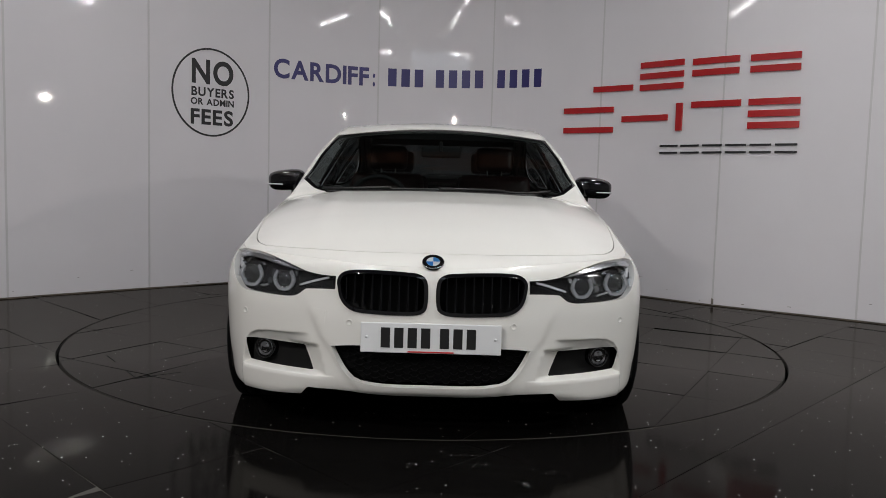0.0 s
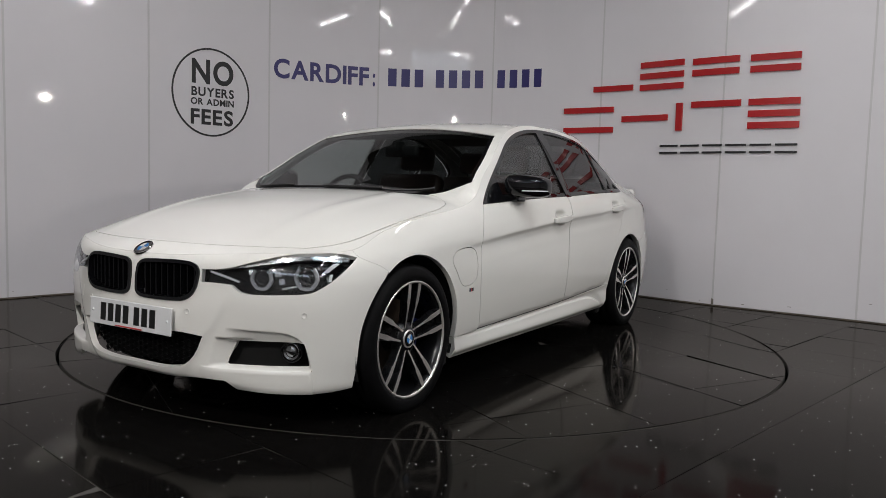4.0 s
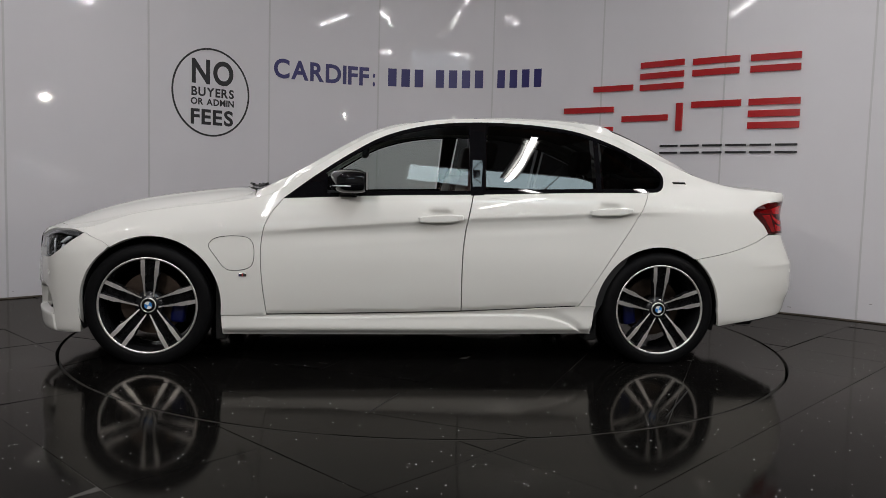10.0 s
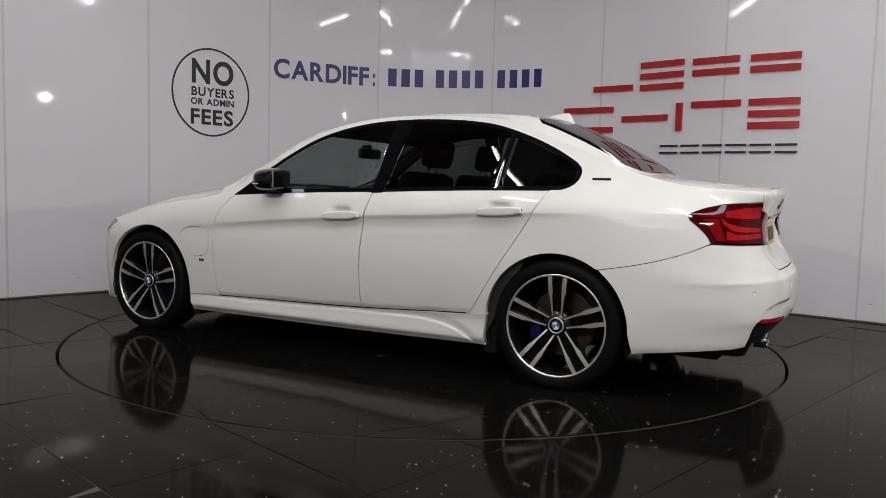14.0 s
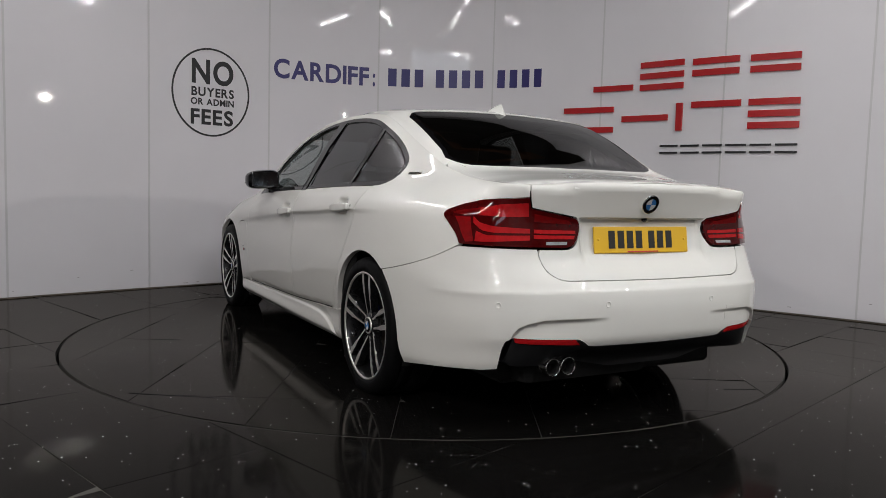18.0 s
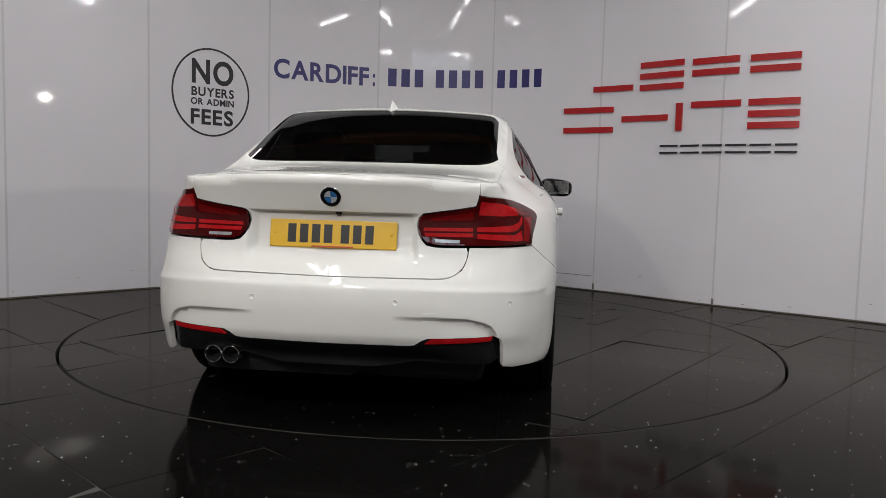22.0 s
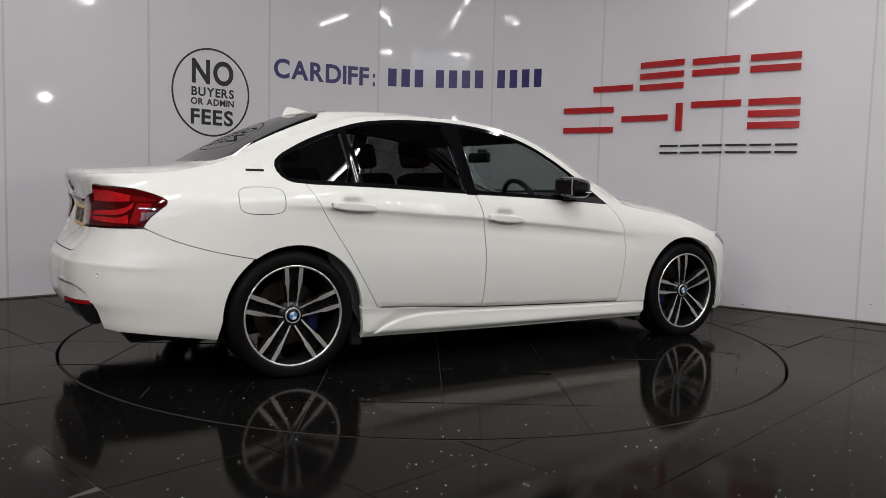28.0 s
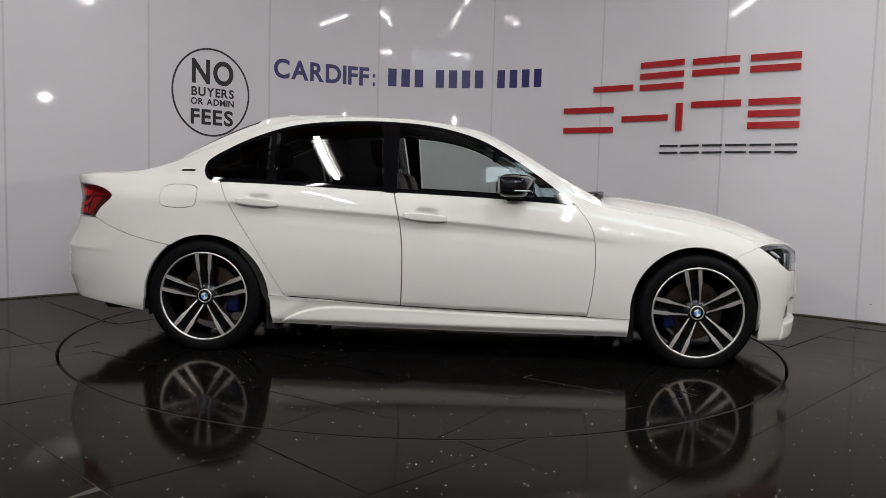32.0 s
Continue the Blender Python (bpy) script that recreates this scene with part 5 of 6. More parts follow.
# ---- rear end ----
BOOT_SIDE = on_rear((.614, .958), (.614, .944), (.605, .902), (.52, .888), (.368, .866), (.351, .845), (.349, .81), (.362, .775), (.392, .746), (.43, .738), (.575, .740), (.566, .70), (.541, .659), (.50, .632), (.466, .623), (.2, .620), (0, .619))
boot_l = joined(edge_run(SEND, sy(.614, True)), resample(BOOT_SIDE, 0.03))
mirror_r = lambda run: [np.array([2 * SEND - q[0], q[1]]) for q in run]
BOOT = joined(boot_l, mirror_r(boot_l[::-1]))
panel("boot_lid", [BOOT], belt, PAINT, car, grid=0.02, depth=0.02, gap=0.0012, lines=BOOT_LINES)
TAIL_L = joined(resample(on_rear((.617, .944)) + list(spline(TAIL, 0.015))[::-1] + on_rear((.66, .746), (.575, .746), (.43, .744), (.395, .752), (.368, .778), (.355, .815), (.358, .845), (.370, .862), (.52, .886), (.606, .900), (.617, .944)), 0.015))
DIFF_T = on_rear((.668, .398), (.40, .392), (.355, .360), (0, .358))
rear_low = joined(cut(AR, lambda q: q[0] > sx(-1.612))[0:], on_side((-1.782, .208), (-2.0, .235)), on_rear((.76, .258), (.716, .268)), resample(on_rear((.712, .272), (.703, .32), (.694, .365), (.682, .392)) + DIFF_T, 0.03))
rb_l = joined(LINE_R[::-1], rear_low)
rb_top = joined(LINE_R, on_side((-2.108, .744)), on_rear((.66, .743), (.578, .743)), resample(BOOT_SIDE[10:], 0.03))
RB = joined(rb_top, mirror_r(rb_top[::-1]), mirror_r(rear_low), rear_low[::-1])
panel("rear_bumper", [RB], belt, PAINT, car, grid=0.014, depth=0.02, lines=REAR_LINES)
DIFF = joined(resample(DIFF_T, 0.03), mirror_r(resample(DIFF_T, 0.03)[::-1]), resample(on_rear((-.694, .30), (-.67, .278), (-.36, .285), (-.2, .255), (.2, .255), (.36, .285), (.67, .278), (.694, .30)), 0.03))
panel("diffuser", [DIFF], belt, BLACK_PLASTIC, car, grid=0.03, depth=0.08, lift=-0.004, label="black rear diffuser")
panel("towing_cover", [[np.array(q) for q in poly(on_rear((-.385, .494), (-.455, .494), (-.455, .430), (-.385, .430)), 0.006)]], belt, PAINT, car, grid=0.007, depth=0.003, gap=0, lift=0.0012)
part("rear_camera", lathe([(0.012, -0.02), (0.012, 0.0), (0.008, 0.003), (0.0005, 0.004)], 16, "x"), BLACK_GLOSS, car, "small round reversing camera", True).matrix_basis = Matrix.Translation((-2.283, -0.02, 0.858)) @ pose(0, 0, 0, 0, 20, 180)
for k in (1, -1):
    f_ = (lambda r: r) if k == 1 else (lambda r: mirror_r(r[::-1]))
    # reflector strip in the brightest red, painted for the light it returns
    panel("rear_reflector", [f_(joined(resample(on_rear((.660, .400), (.42, .391)), 0.03), resample(on_rear((.40, .372), (.655, .382)), 0.03)))], belt, RED_LIT, car, grid=0.03, depth=0.01, gap=0, lift=0.002, label="red rear reflector strip")
    tl = f_(TAIL_L)
    lamp = panel("tail_lamp", [tl], belt, RED_DARK, car, grid=0.012, depth=0.02, lift=0.004, label="dark red tail lamp with light bars")

    def lens_patch(name, up, low, mt, out, label=""):
        panel(name, [f_(joined(resample(up, 0.02), resample(low, 0.02)))], belt, mt, lamp, grid=0.02, depth=0.003, gap=0, lift=out, label=label)

    s_in, s_tip = sy(.612, True), sx(-2.02)
    out = lambda *pts: [np.array([s_tip + (s_in - s_tip) * u, z]) for u, z in pts]
    # upper lens and bars painted brighter, as if catching light
    lens_patch("lens_upper", out((.40, .894), (.70, .914), (.975, .921)), out((.985, .868), (.70, .863), (.40, .866)), RED_LIT, 0.0050, "red upper lens, painted brighter where it catches light")
    lens_patch("lens_tip", out((.09, .876), (.24, .886), (.40, .894)), out((.40, .866), (.24, .866), (.10, .868)), RED_LENS, 0.0050, "red outer lens")
    lens_patch("lens_outer", out((.13, .858), (.31, .860)), out((.385, .764), (.30, .760)), RED_BRIGHT, 0.0050, "red outer lens")
    lens_patch("light_bar", out((.345, .862), (.43, .838), (.58, .826), (1.0, .820)), out((1.0, .802), (.60, .801), (.46, .808), (.36, .836)), RED_LIT, 0.0058, "red light bar")
    lens_patch("light_bar", out((.40, .806), (.52, .790), (1.0, .794)), out((1.0, .775), (.50, .764), (.40, .765)), RED_LIT, 0.0058, "red light bar")
    lens_patch("lens_inner_upper", on_rear((.594, .880), (.42, .854)), on_rear((.40, .838), (.594, .848)), RED_LENS, 0.0050)
    lens_patch("light_bar", on_rear((.382, .813), (.594, .818)), on_rear((.594, .803), (.380, .800)), RED_LIT, 0.0058, "red light bar")
    lens_patch("light_bar", on_rear((.384, .793), (.594, .796)), on_rear((.594, .781), (.390, .779)), RED_LIT, 0.0058, "red light bar")
    panel("reversing_light", [f_(joined(resample(on_rear((.535, .769), (.43, .769)), 0.03), resample(on_rear((.435, .757), (.535, .757)), 0.03)))], belt, GUIDE, lamp, grid=0.03, depth=0.003, gap=0, lift=0.0058)
for y in (.478, .404):
    tip = part("exhaust_tip", lathe([(0.0310, -0.006), (0.0325, -0.001), (0.0345, 0.0), (0.0365, -0.002), (0.0375, -0.006), (0.0375, -0.06)], 36, "x"), CHROME, car, "chromed round exhaust tip", True)
    tip.matrix_basis = Matrix.Translation((-2.345, y, 0.276)) @ pose(0, 0, 0, 0, 0, 180)
    part("exhaust_bore", lathe([(0.0312, -0.005), (0.030, -0.055), (0.0005, -0.055)], 24, "x"), DARK, tip)

# aerial fin
bm = bmesh.new()
rings = []
for t in np.linspace(0, 1, 12):
    x, h, w = -0.985 - 0.20 * t, 0.062 * (t ** 0.8) * (1 - max(0, t - 0.82) / 0.18 * 0.9) + 0.002, 0.03 * (math.sin(math.pi * min(1, t * 0.9 + 0.08)) ** 0.6) + 0.003
    zb = float(top(np.array([[x, 0.0]]))[0, 2]) - 0.006
    rings.append([bm.verts.new((x, w * c, zb + hh * h)) for c, hh in ((-1, 0), (-.55, .35), (-.22, .8), (0, 1), (.22, .8), (.55, .35), (1, 0))])
for a, b_ in zip(rings, rings[1:]):
    for i in range(6):
        bm.faces.new((a[i], a[i + 1], b_[i + 1], b_[i]))
bm.faces.new(rings[-1])
part("aerial_fin", bm, PAINT, car, "", True)

# ---- door handles, mirrors, badges ----
for x, z in ((-.140, .797), (-1.097, .855)):
    for k in (1, -1):
        c = belt(np.array([[sx(x) * k, z]]))[0]
        bm = box(-0.122, 0.122, -0.011, 0.011, -0.0205, 0.0205, 0.0105, 4)
        bmesh.ops.subdivide_edges(bm, edges=[e for e in bm.edges if abs(e.verts[0].co.x - e.verts[1].co.x) > 0.1], cuts=8)
        for v in bm.verts:
            v.co.y += 0.012 * (1 - (v.co.x / 0.122) ** 2)
            v.co.z *= 1.08 - 0.45 * abs(v.co.x / 0.122) ** 3
            v.co.y *= k
        h = part("door_handle", bm, PAINT, car, "", True)
        h.matrix_basis = Matrix.Translation((x, c[1] + k * 0.026, z + 0.004)) @ pose(0, 0, 0, 0, 3.5, 0)
        part("handle_gasket", box(-0.125, 0.125, -0.004, 0.004, -0.0135, 0.0115, 0.0035, 2), BLACK_PLASTIC, h).location = (0, -k * 0.010, -0.001)
        part("lock_cap", box(-0.0265, 0.0265, -0.0112, 0.0112, -0.0158, 0.0158, 0.010, 4), PAINT, h, "", True).location = (-0.0965, k * 0.0055, 0)
for k in (1, -1):
    bm = bmesh.new()
    bmesh.ops.create_uvsphere(bm, u_segments=32, v_segments=20, radius=1.0)
    for v in bm.verts:
        a = v.co.copy()
        v.co = Vector([math.copysign(abs(t) ** 0.62, t) for t in a])
        q = v.co
        slope = 1.0 - 0.16 * (q.y + 1) - 0.10 * max(0.0, q.x)
        v.co = Vector((q.x * (0.098 - 0.016 * q.y) - 0.022 * q.y, q.y * 0.112, q.z * 0.074 * (slope if q.z > 0 else 0.86 + 0.06 * q.y)))
        v.co.x = max(v.co.x, -0.078)
        v.co.y *= k
    mir = part("door_mirror", bm, BLACK_GLOSS, car, "gloss black door mirror", True)
    mir.location = (0.352, k * 0.914, 0.992)
    rim = part("mirror_glass", box(-0.002, 0.010, -0.086, 0.086, -0.046, 0.048, 0.001, 1), CHROME, mir, "mirror glass")
    rim.matrix_basis = pose(-0.083, 0.0, 0.0, 0, 0, 5 * k)
    bm = bmesh.new()
    prev = None
    for i in range(13):
        a = radians(-6 + 100 * i / 12)
        x, y = 0.02 + 0.080 * math.cos(a) ** 0.7 if math.cos(a) > 0 else 0.02, k * (0.02 + 0.092 * abs(math.sin(a)) ** 0.8 * math.copysign(1, math.sin(a)))
        xx = 0.97 * x - 0.20 * max(0, y * k)
        cur = [bm.verts.new((xx * 0.99, y * 0.99, -0.024)), bm.verts.new((xx * 0.99 + 0.003, y * 1.01, -0.027)), bm.verts.new((xx * 0.99, y * 0.99, -0.030))]
        if prev:
            for j in range(2):
                bm.faces.new((prev[j], prev[j + 1], cur[j + 1], cur[j]))
        prev = cur
    part("mirror_indicator", bm, RING, mir, "silver indicator strip", True)
    foot = box(-0.05, 0.05, -0.085, 0.05, -0.022, 0.018, 0.012, 3)
    for v in foot.verts:
        v.co.y *= k
    f_ = part("mirror_foot", foot, BLACK_GLOSS, mir, "", True)
    f_.location = (0.01, k * -0.085, -0.066)
for k in (1, -1):
    on_skin("badge_script", box(-0.045, 0.045, -0.001, 0.003, -0.008, 0.008, 0.001, 1), (sx(-1.572) * k, 1.032), CHROME, "small chromed script badge", smooth=False)
on_skin("wing_badge", box(-0.020, 0.020, -0.001, 0.003, -0.009, 0.009, 0.001, 1), (sx(0.912), 0.480), CHROME, "small chromed wing badge", smooth=False)
for i, mt in enumerate((BLUE, PLATE_INK, RED_INK)):
    on_skin("badge_stripe", box(-0.003, 0.003, -0.001, 0.0036, -0.008, 0.008), (sx(0.928 - 0.008 * i), 0.480), mt, smooth=False)
# ---- wheels ----


def wheel(x, y, half, side, lean):
    """Tyre, machined double-spoke rim, brake disc and caliper; the outer face looks along +y before turning."""
    w = tagged(new("wheel"), "alloy wheel with five double spokes")
    w.parent = car
    w.matrix_basis = Matrix.Translation((x, y, HUB_Z)) @ pose(0, 0, 0, 0, 0, 0 if side > 0 else 180)
    R, r = 0.3275, 0.2540
    tyre = lathe([(r - 0.01, half * 0.80), (r + 0.004, half * 0.96), (r + 0.022, half), (r + 0.045, half * 0.985), (R - 0.010, half * 0.90), (R - 0.002, half * 0.78), (R, half * 0.55), (R, half * 0.50),
                        (R - 0.006, half * 0.49), (R - 0.006, half * 0.45), (R, half * 0.44), (R, half * 0.05), (R - 0.006, half * 0.04), (R - 0.006, -half * 0.04), (R, -half * 0.05), (R, -half * 0.78), (R - 0.010, -half * 0.92), (r + 0.02, -half), (r - 0.01, -half * 0.85)], 96)
    flat = HUB_Z + 0.0035
    for v in tyre.verts:
        if v.co.z < -flat + 0.03:
            v.co.y *= 1 + 0.05 * ramp((-flat + 0.03 - v.co.z) / 0.03)
        v.co.z = max(v.co.z, -flat)
    part("tyre", tyre, RUBBER, w, "", True)
    fo = half * 0.90
    part("rim", lathe([(r, fo + 0.000), (r + 0.003, fo + 0.004), (r - 0.001, fo + 0.007), (r - 0.007, fo + 0.004), (r - 0.014, fo - 0.022), (r - 0.022, fo - 0.06), (r - 0.026, -half * 0.8), (r + 0.004, -half * 0.9)], 72), ALLOY_DARK, w, "dark alloy rim barrel", True)
    part("rim_lip", lathe([(r + 0.0035, fo + 0.004), (r + 0.001, fo + 0.0085), (r - 0.006, fo + 0.0075), (r - 0.0085, fo + 0.002)], 72), ALLOY, w, "machined rim lip", True)
    for i in range(5):
        turn = pose(0, 0, 0, 0, -90 + lean + 72 * i, 0)
        for sgn in (-1, 1):
            bm = bmesh.new()
            rows = []
            for rr, cx, hw, yy in ((0.030, 0.020, 0.006, fo - 0.020), (0.055, 0.0225, 0.0055, fo - 0.020), (0.10, 0.0270, 0.0065, fo - 0.012), (0.145, 0.0310, 0.0085, fo - 0.005), (0.165, 0.0335, 0.0125, fo - 0.003), (0.20, 0.0355, 0.0125, fo + 0.001), (0.246, 0.0385, 0.0120, fo + 0.003)):
                rows.append([bm.verts.new((rr, q, sgn * cx + p)) for p, q in ((-hw - 0.003, yy - 0.035), (-hw, yy - 0.003), (-hw + 0.0015, yy), (hw - 0.0015, yy), (hw, yy - 0.003), (hw + 0.003, yy - 0.035))])
            for a, b_ in zip(rows, rows[1:]):
                for j in range(5):
                    f = bm.faces.new((a[j], a[j + 1], b_[j + 1], b_[j]))
                    f.material_index = 0 if j == 2 else 1
            bm.faces.new(rows[0])
            sp = part("spoke", bm, [ALLOY, ALLOY_DARK], w)
            sp.matrix_basis = turn
        bolt = part("wheel_bolt", lathe([(0.011, -0.02), (0.011, 0.0), (0.007, 0.001), (0.0065, -0.006), (0.0005, -0.006)], 12), ALLOY_DARK, w)
        bolt.matrix_basis = pose(0, 0, 0, 0, 54 + lean + 72 * i, 0) @ Matrix.Translation((0.058, fo - 0.025, 0))
        web = bmesh.new()
        vs = [web.verts.new(c) for c in ((0.02, fo - 0.03, -0.018), (0.02, fo - 0.03, 0.018), (0.235, fo - 0.022, 0.030), (0.235, fo - 0.022, -0.030))]
        web.faces.new(vs)
        bmesh.ops.solidify(web, geom=web.faces[:], thickness=0.012)
        part("spoke_web", web, ALLOY_DARK, w).matrix_basis = turn
    part("hub", lathe([(0.078, fo - 0.055), (0.072, fo - 0.026), (0.045, fo - 0.018), (0.038, fo - 0.016)], 40), ALLOY_DARK, w, "", True)
    part("hub_ring", lathe([(0.041, fo - 0.022), (0.040, fo - 0.012), (0.034, fo - 0.011), (0.033, fo - 0.016)], 40), ALLOY, w, "", True)
    part("hub_cap", lathe([(0.033, fo - 0.016), (0.033, fo - 0.010), (0.021, fo - 0.0095), (0.0005, fo - 0.009)], 32), BLACK_GLOSS, w, "", True)
    for q in range(4):
        bm = bmesh.new()
        vs = [bm.verts.new((0, fo - 0.0085, 0))] + [bm.verts.new((0.0205 * math.cos(math.pi / 2 * q + math.pi / 16 * i + 0.4), fo - 0.0085, 0.0205 * math.sin(math.pi / 2 * q + math.pi / 16 * i + 0.4))) for i in range(9)]
        for i in range(1, 9):
            bm.faces.new((vs[0], vs[i], vs[i + 1]))
        part("cap_field", bm, ROUNDEL_BLUE if q % 2 else ROUNDEL_WHITE, w)
    part("brake_disc", lathe([(0.07, -0.01), (0.168, -0.01), (0.168, -0.034), (0.07, -0.034)], 48), DISC, w)
    cal = box(-0.085, 0.085, -0.055, 0.018, 0.105, 0.178, 0.016, 2)
    part("brake_caliper", cal, BLUE, w, "blue brake caliper", True).matrix_basis = pose(0, 0, 0, 0, (-98 if x > 0 else 98) * side, 0)
    return w


HUB_Z = 0.309
for x, y, half, leans in ((1.400, 0.777, 0.113, (-3.4, 9.0)), (-1.409, 0.775, 0.127, (-1.0, 0.6))):
    for k, lean in zip((1, -1), leans):
        wheel(x, y * k, half, k, lean)

# ---- underbody, wheel housings, cabin ----
part("floor_pan", box(-2.15, 1.85, -0.60, 0.60, 0.172, 0.30, 0.02, 1), DARK, car)
part("sill_pan", box(-1.0, 1.0, -0.825, 0.825, 0.166, 0.28, 0.012, 1), DARK, car)
# Unseen plates added across the car to block the bright view beneath it.
for x0, x1 in ((1.0, 1.062), (-1.068, -1.0)):
    part("underbody_blocker", box(x0, x1, -0.82, 0.82, 0.115, 0.50, 0.01, 1), DARK, car)
part("silencer", box(-2.26, -1.85, -0.10, 0.56, 0.185, 0.34, 0.05, 2), DARK, car)
for x in (1.385, -1.396):
    for k in (1, -1):
        bm = bmesh.new()
        ringv = []
        for i in range(25):
            a = radians(-20 + 220 * i / 24)
            ringv.append([bm.verts.new((x + 0.372 * math.cos(a), k * yy, 0.31 + 0.372 * math.sin(a))) for yy in (0.52, 0.855)])
        for a, b_ in zip(ringv, ringv[1:]):
            bm.faces.new((a[0], a[1], b_[1], b_[0]))
        bm.faces.new([v[0] for v in ringv])
        part("wheel_housing", bm, DARK, car)
for k in (1, -1):
    panel("door_inner", [joined(on_side((1.02, .22), (-1.02, .22), (-1.30, .75), (-1.36, .96), (.70, .885), (1.02, .70)))], belt, DASH, car, grid=0.1, depth=0, gap=0, lift=-0.03, mirror=k < 0)
upper("headlining", [symmetric(joined(plan_edge(.20, -1.2, 1, 0.1, 0.05)))], DASH, lift=-0.03, depth=0, gap=0, grid=0.12)
part("bulkhead", box(0.86, 0.92, -0.74, 0.74, 0.25, 0.90, 0.01, 1), DARK, car)
part("rear_bulkhead", box(-1.56, -1.50, -0.70, 0.70, 0.25, 0.98, 0.01, 1), DARK, car)
part("engine_block", box(0.95, 1.95, -0.50, 0.50, 0.28, 0.62, 0.02, 1), DARK, car)
bm = box(0.42, 0.86, -0.74, 0.74, 0.62, 0.93, 0.05, 3)
part("dashboard", bm, DASH, car, "", True)
part("parcel_shelf", box(-1.72, -1.25, -0.66, 0.66, 0.96, 0.985, 0.01, 1), DASH, car)
wheel_ring = bmesh.new()
rings = []
for i in range(32):
    a = 2 * math.pi * i / 32
    rings.append([wheel_ring.verts.new(((0.0 + 0.016 * math.cos(b_)), (0.18 + 0.016 * math.sin(b_)) * math.cos(a), (0.18 + 0.016 * math.sin(b_)) * math.sin(a))) for b_ in np.linspace(0, 2 * math.pi, 9)[:-1]])
for i in range(32):
    for j in range(8):
        wheel_ring.faces.new((rings[i][j], rings[i][(j + 1) % 8], rings[(i + 1) % 32][(j + 1) % 8], rings[(i + 1) % 32][j]))
sw = part("steering_wheel", wheel_ring, DASH, car, "", True)
sw.matrix_basis = Matrix.Translation((0.36, -0.37, 0.86)) @ pose(0, 0, 0, 0, -22, 0)
part("steering_boss", box(-0.02, 0.03, -0.15, 0.15, -0.05, 0.05, 0.015, 2), DASH, sw)


def seat(x, y):
    s_ = tagged(new("seat"), "dark red leather seat")
    s_.parent = car
    s_.location = (x, y, 0)
    part("cushion", box(-0.24, 0.28, -0.25, 0.25, 0.36, 0.52, 0.05, 3), LEATHER, s_, "", True)
    b_ = part("backrest", box(-0.07, 0.07, -0.25, 0.25, 0.0, 0.60, 0.06, 3), LEATHER, s_, "", True)
    b_.matrix_basis = Matrix.Translation((-0.25, 0, 0.48)) @ pose(0, 0, 0, 0, -18, 0)
    h_ = part("headrest", box(-0.05, 0.05, -0.13, 0.13, 0.0, 0.17, 0.045, 3), LEATHER, s_, "", True)
    h_.matrix_basis = Matrix.Translation((-0.47, 0, 1.085)) @ pose(0, 0, 0, 0, -12, 0)
    for yy in (-0.05, 0.05):
        p_ = part("headrest_post", lathe([(0.006, -0.06), (0.006, 0.06)], 10, "z"), CHROME, s_)
        p_.location = (-0.45, yy, 1.07)


for x, y in ((0.02, 0.37), (0.02, -0.37), (-0.80, 0.36), (-0.80, -0.36)):
    seat(x, y)
rv = part("rear_view_mirror", box(-0.02, 0.02, -0.12, 0.12, -0.035, 0.035, 0.018, 3), DASH, car, "", True)
rv.location = (0.255, 0.0, 1.185)
part("mirror_stalk", box(-0.01, 0.06, -0.012, 0.012, 0.0, 0.06, 0.005, 1), DASH, rv)

# ---- lamps of the showroom ----


def tube_light(x, y, z, turn, length=1.5):
    t_ = tagged(new("ceiling_light"), "hanging twin tube ceiling light, lit", "lamp", "showroom ceiling lights")
    t_.matrix_basis = pose(x, y, z, 0, 0, turn)
    part("housing", box(-length / 2, length / 2, -0.10, 0.10, 0.03, 0.09, 0.01, 1), SEAM, t_)
    for yy in (-0.05, 0.05):
        part("tube", lathe([(0.0005, -length / 2 + 0.02), (0.014, -length / 2 + 0.021), (0.014, length / 2 - 0.021), (0.0005, length / 2 - 0.02)], 12, "x"), TUBE, t_, "glowing tube", True).location = (0, yy, 0.0)
    for xx in (-length * 0.4, length * 0.4):
        part("hanger", lathe([(0.004, 0.09), (0.004, 5.4 - z)], 6, "z"), STEEL, t_).location = (xx, 0, 0)
    return t_


# fixtures for all battens, the added unseen pairs too
for x, y, turn, power in BATTENS:
    tube_light(x, y, BATTEN_Z, turn)
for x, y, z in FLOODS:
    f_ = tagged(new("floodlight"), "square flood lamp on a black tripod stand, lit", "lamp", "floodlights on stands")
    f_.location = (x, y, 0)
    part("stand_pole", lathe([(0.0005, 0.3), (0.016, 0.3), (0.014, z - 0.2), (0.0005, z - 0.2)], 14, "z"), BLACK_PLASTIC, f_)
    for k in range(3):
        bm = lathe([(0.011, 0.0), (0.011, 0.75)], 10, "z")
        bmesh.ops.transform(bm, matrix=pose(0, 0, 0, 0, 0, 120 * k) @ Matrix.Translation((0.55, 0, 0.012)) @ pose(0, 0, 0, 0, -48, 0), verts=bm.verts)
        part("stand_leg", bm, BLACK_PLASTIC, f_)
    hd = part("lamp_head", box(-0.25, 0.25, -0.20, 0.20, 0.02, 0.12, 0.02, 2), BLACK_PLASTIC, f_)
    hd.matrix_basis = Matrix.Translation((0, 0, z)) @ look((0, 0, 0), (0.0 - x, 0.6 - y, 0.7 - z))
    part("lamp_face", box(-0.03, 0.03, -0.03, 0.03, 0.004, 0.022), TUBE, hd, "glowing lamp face")
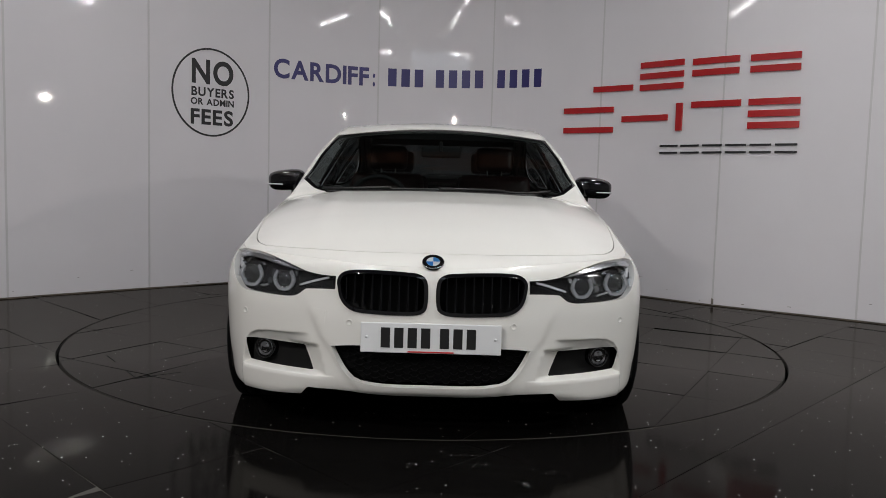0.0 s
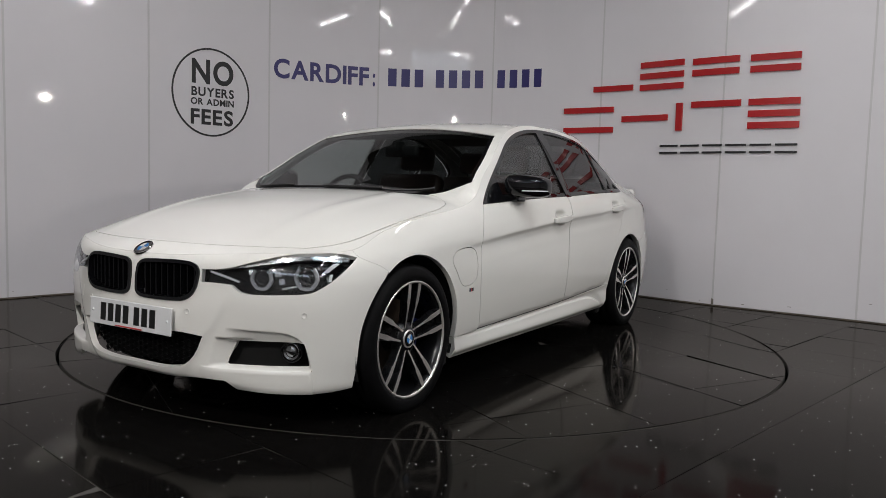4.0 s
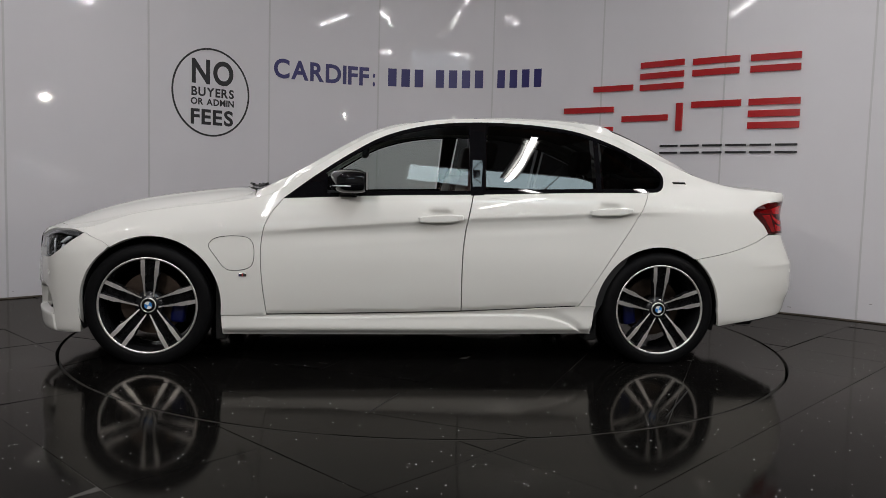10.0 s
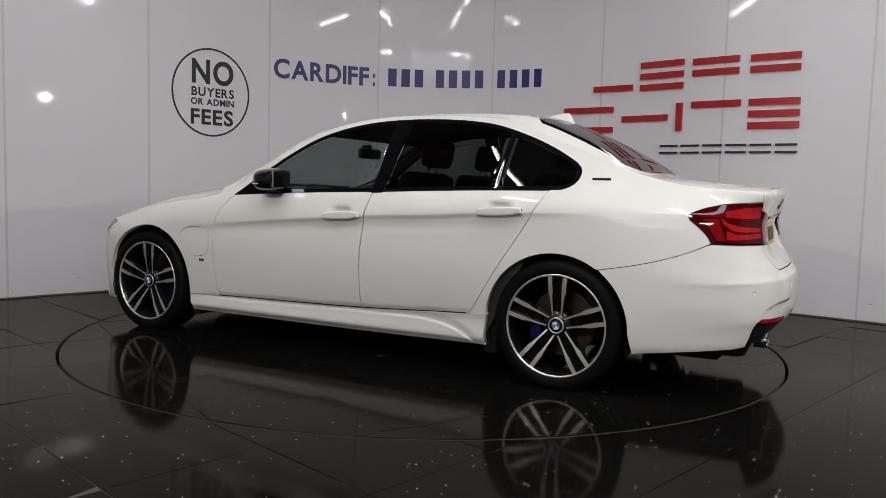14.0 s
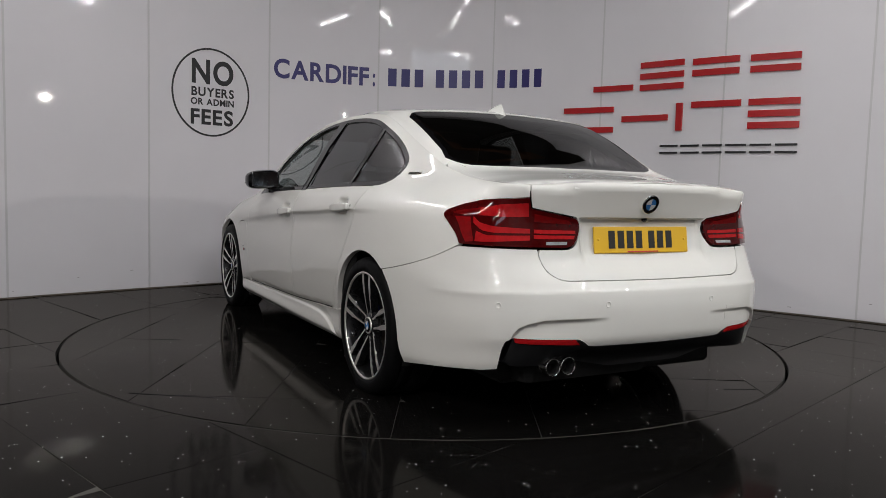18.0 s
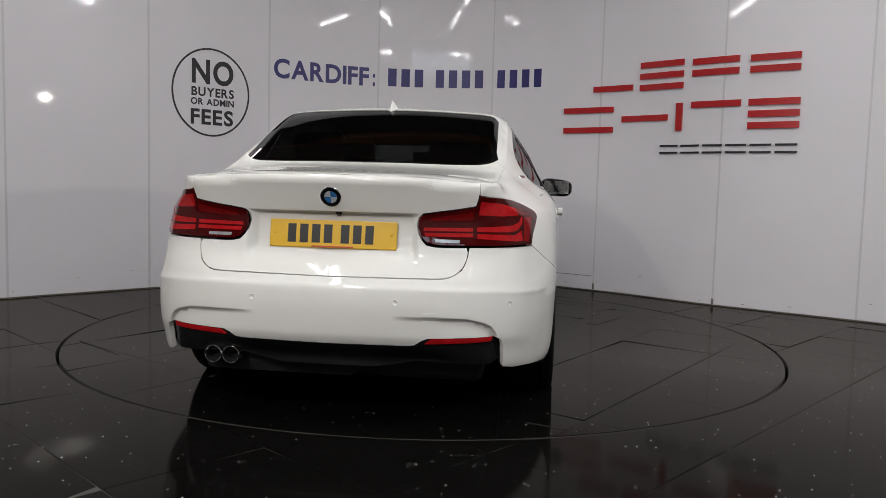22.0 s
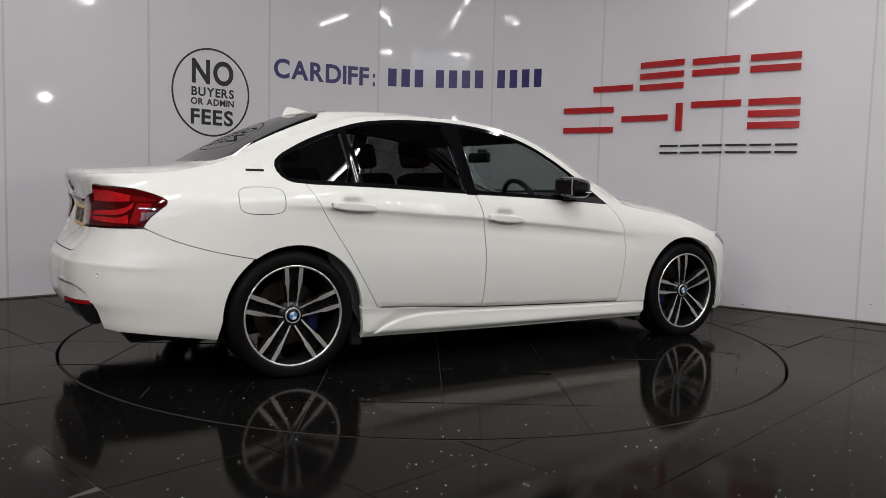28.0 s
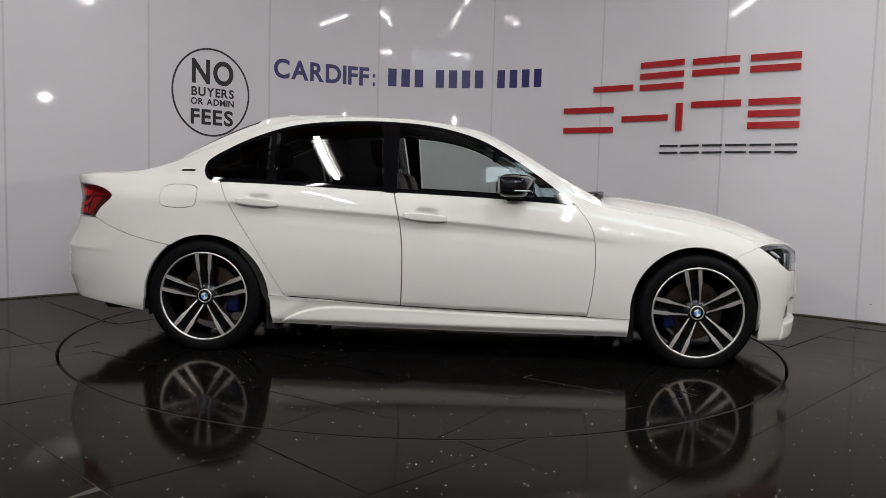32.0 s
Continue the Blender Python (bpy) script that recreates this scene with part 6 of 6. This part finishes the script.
bank = tagged(part("window_1", box(-4.6, 0.8, -12.0, -11.93, 4.15, 5.05, 0.02, 1), SEAM), "high daylight window in the far showroom wall", "window", "", "structure")
for i in range(6):
    part("pane", box(-4.5 + 0.88 * i, -3.74 + 0.88 * i, -11.93, -11.91, 4.24, 4.96), DAYLIGHT, bank, "bright frosted pane")
roof_light = tagged(part("window_2", box(0.35, 3.45, -4.36, -3.42, 5.36, 5.42, 0.01, 1), SEAM), "long daylight roof light in the dark roof lining", "window", "", "structure")
for i in range(3):
    part("pane", box(0.40 + 1.01 * i, 1.38 + 1.01 * i, -4.31, -3.47, 5.345, 5.36), ROOFLIGHT, roof_light, "bright frosted pane")
for i, y in enumerate((-10.5, -7.5, -4.5, -1.5, 1.5)):
    b_ = tagged(part("roof_beam", box(-9.0, 9.0, y - 0.09, y + 0.09, 4.95, 5.25, 0.01, 1), STEEL), "brown painted steel roof beam", "beam", "roof beams", "structure")

# ---- what moves: the turntable and the car on it ----
TURN = [(0.0, -91.31), (0.5, -93.93), (1.0, -97.36), (1.5, -101.53), (2.0, -105.96), (2.5, -110.17), (3.0, -114.54), (3.5, -118.75), (4.5, -127.39), (5.5, -136.12), (6.5, -144.84), (7.5, -153.23), (8.5, -161.6), (9.5, -169.8), (10.5, -178.17), (11.5, -186.64), (12.5, -195.37), (13.5, -203.96), (14.5, -212.39)]
TURN += [(15.5, -221.05), (16.5, -229.76), (17.5, -238.35), (18.5, -247.1), (19.5, -256.02), (20.5, -265.01), (21.5, -274.0), (22.5, -282.83), (23.5, -291.57), (24.5, -300.25), (25.5, -308.87), (26.5, -317.46), (27.5, -326.03), (28.5, -334.61), (29.5, -343.19), (30.5, -351.55), (31.5, -359.91), (32.0, -364.18)]


def motions():
    seat_on_table = Matrix.Translation((0.178, 0.072, 0.005))
    walk(turntable, [(t, pose(0, 0, 0, 0, 0, a)) for t, a in TURN])
    walk(car, [(t, pose(0, 0, 0, 0, 0, a) @ seat_on_table) for t, a in TURN])


motions()
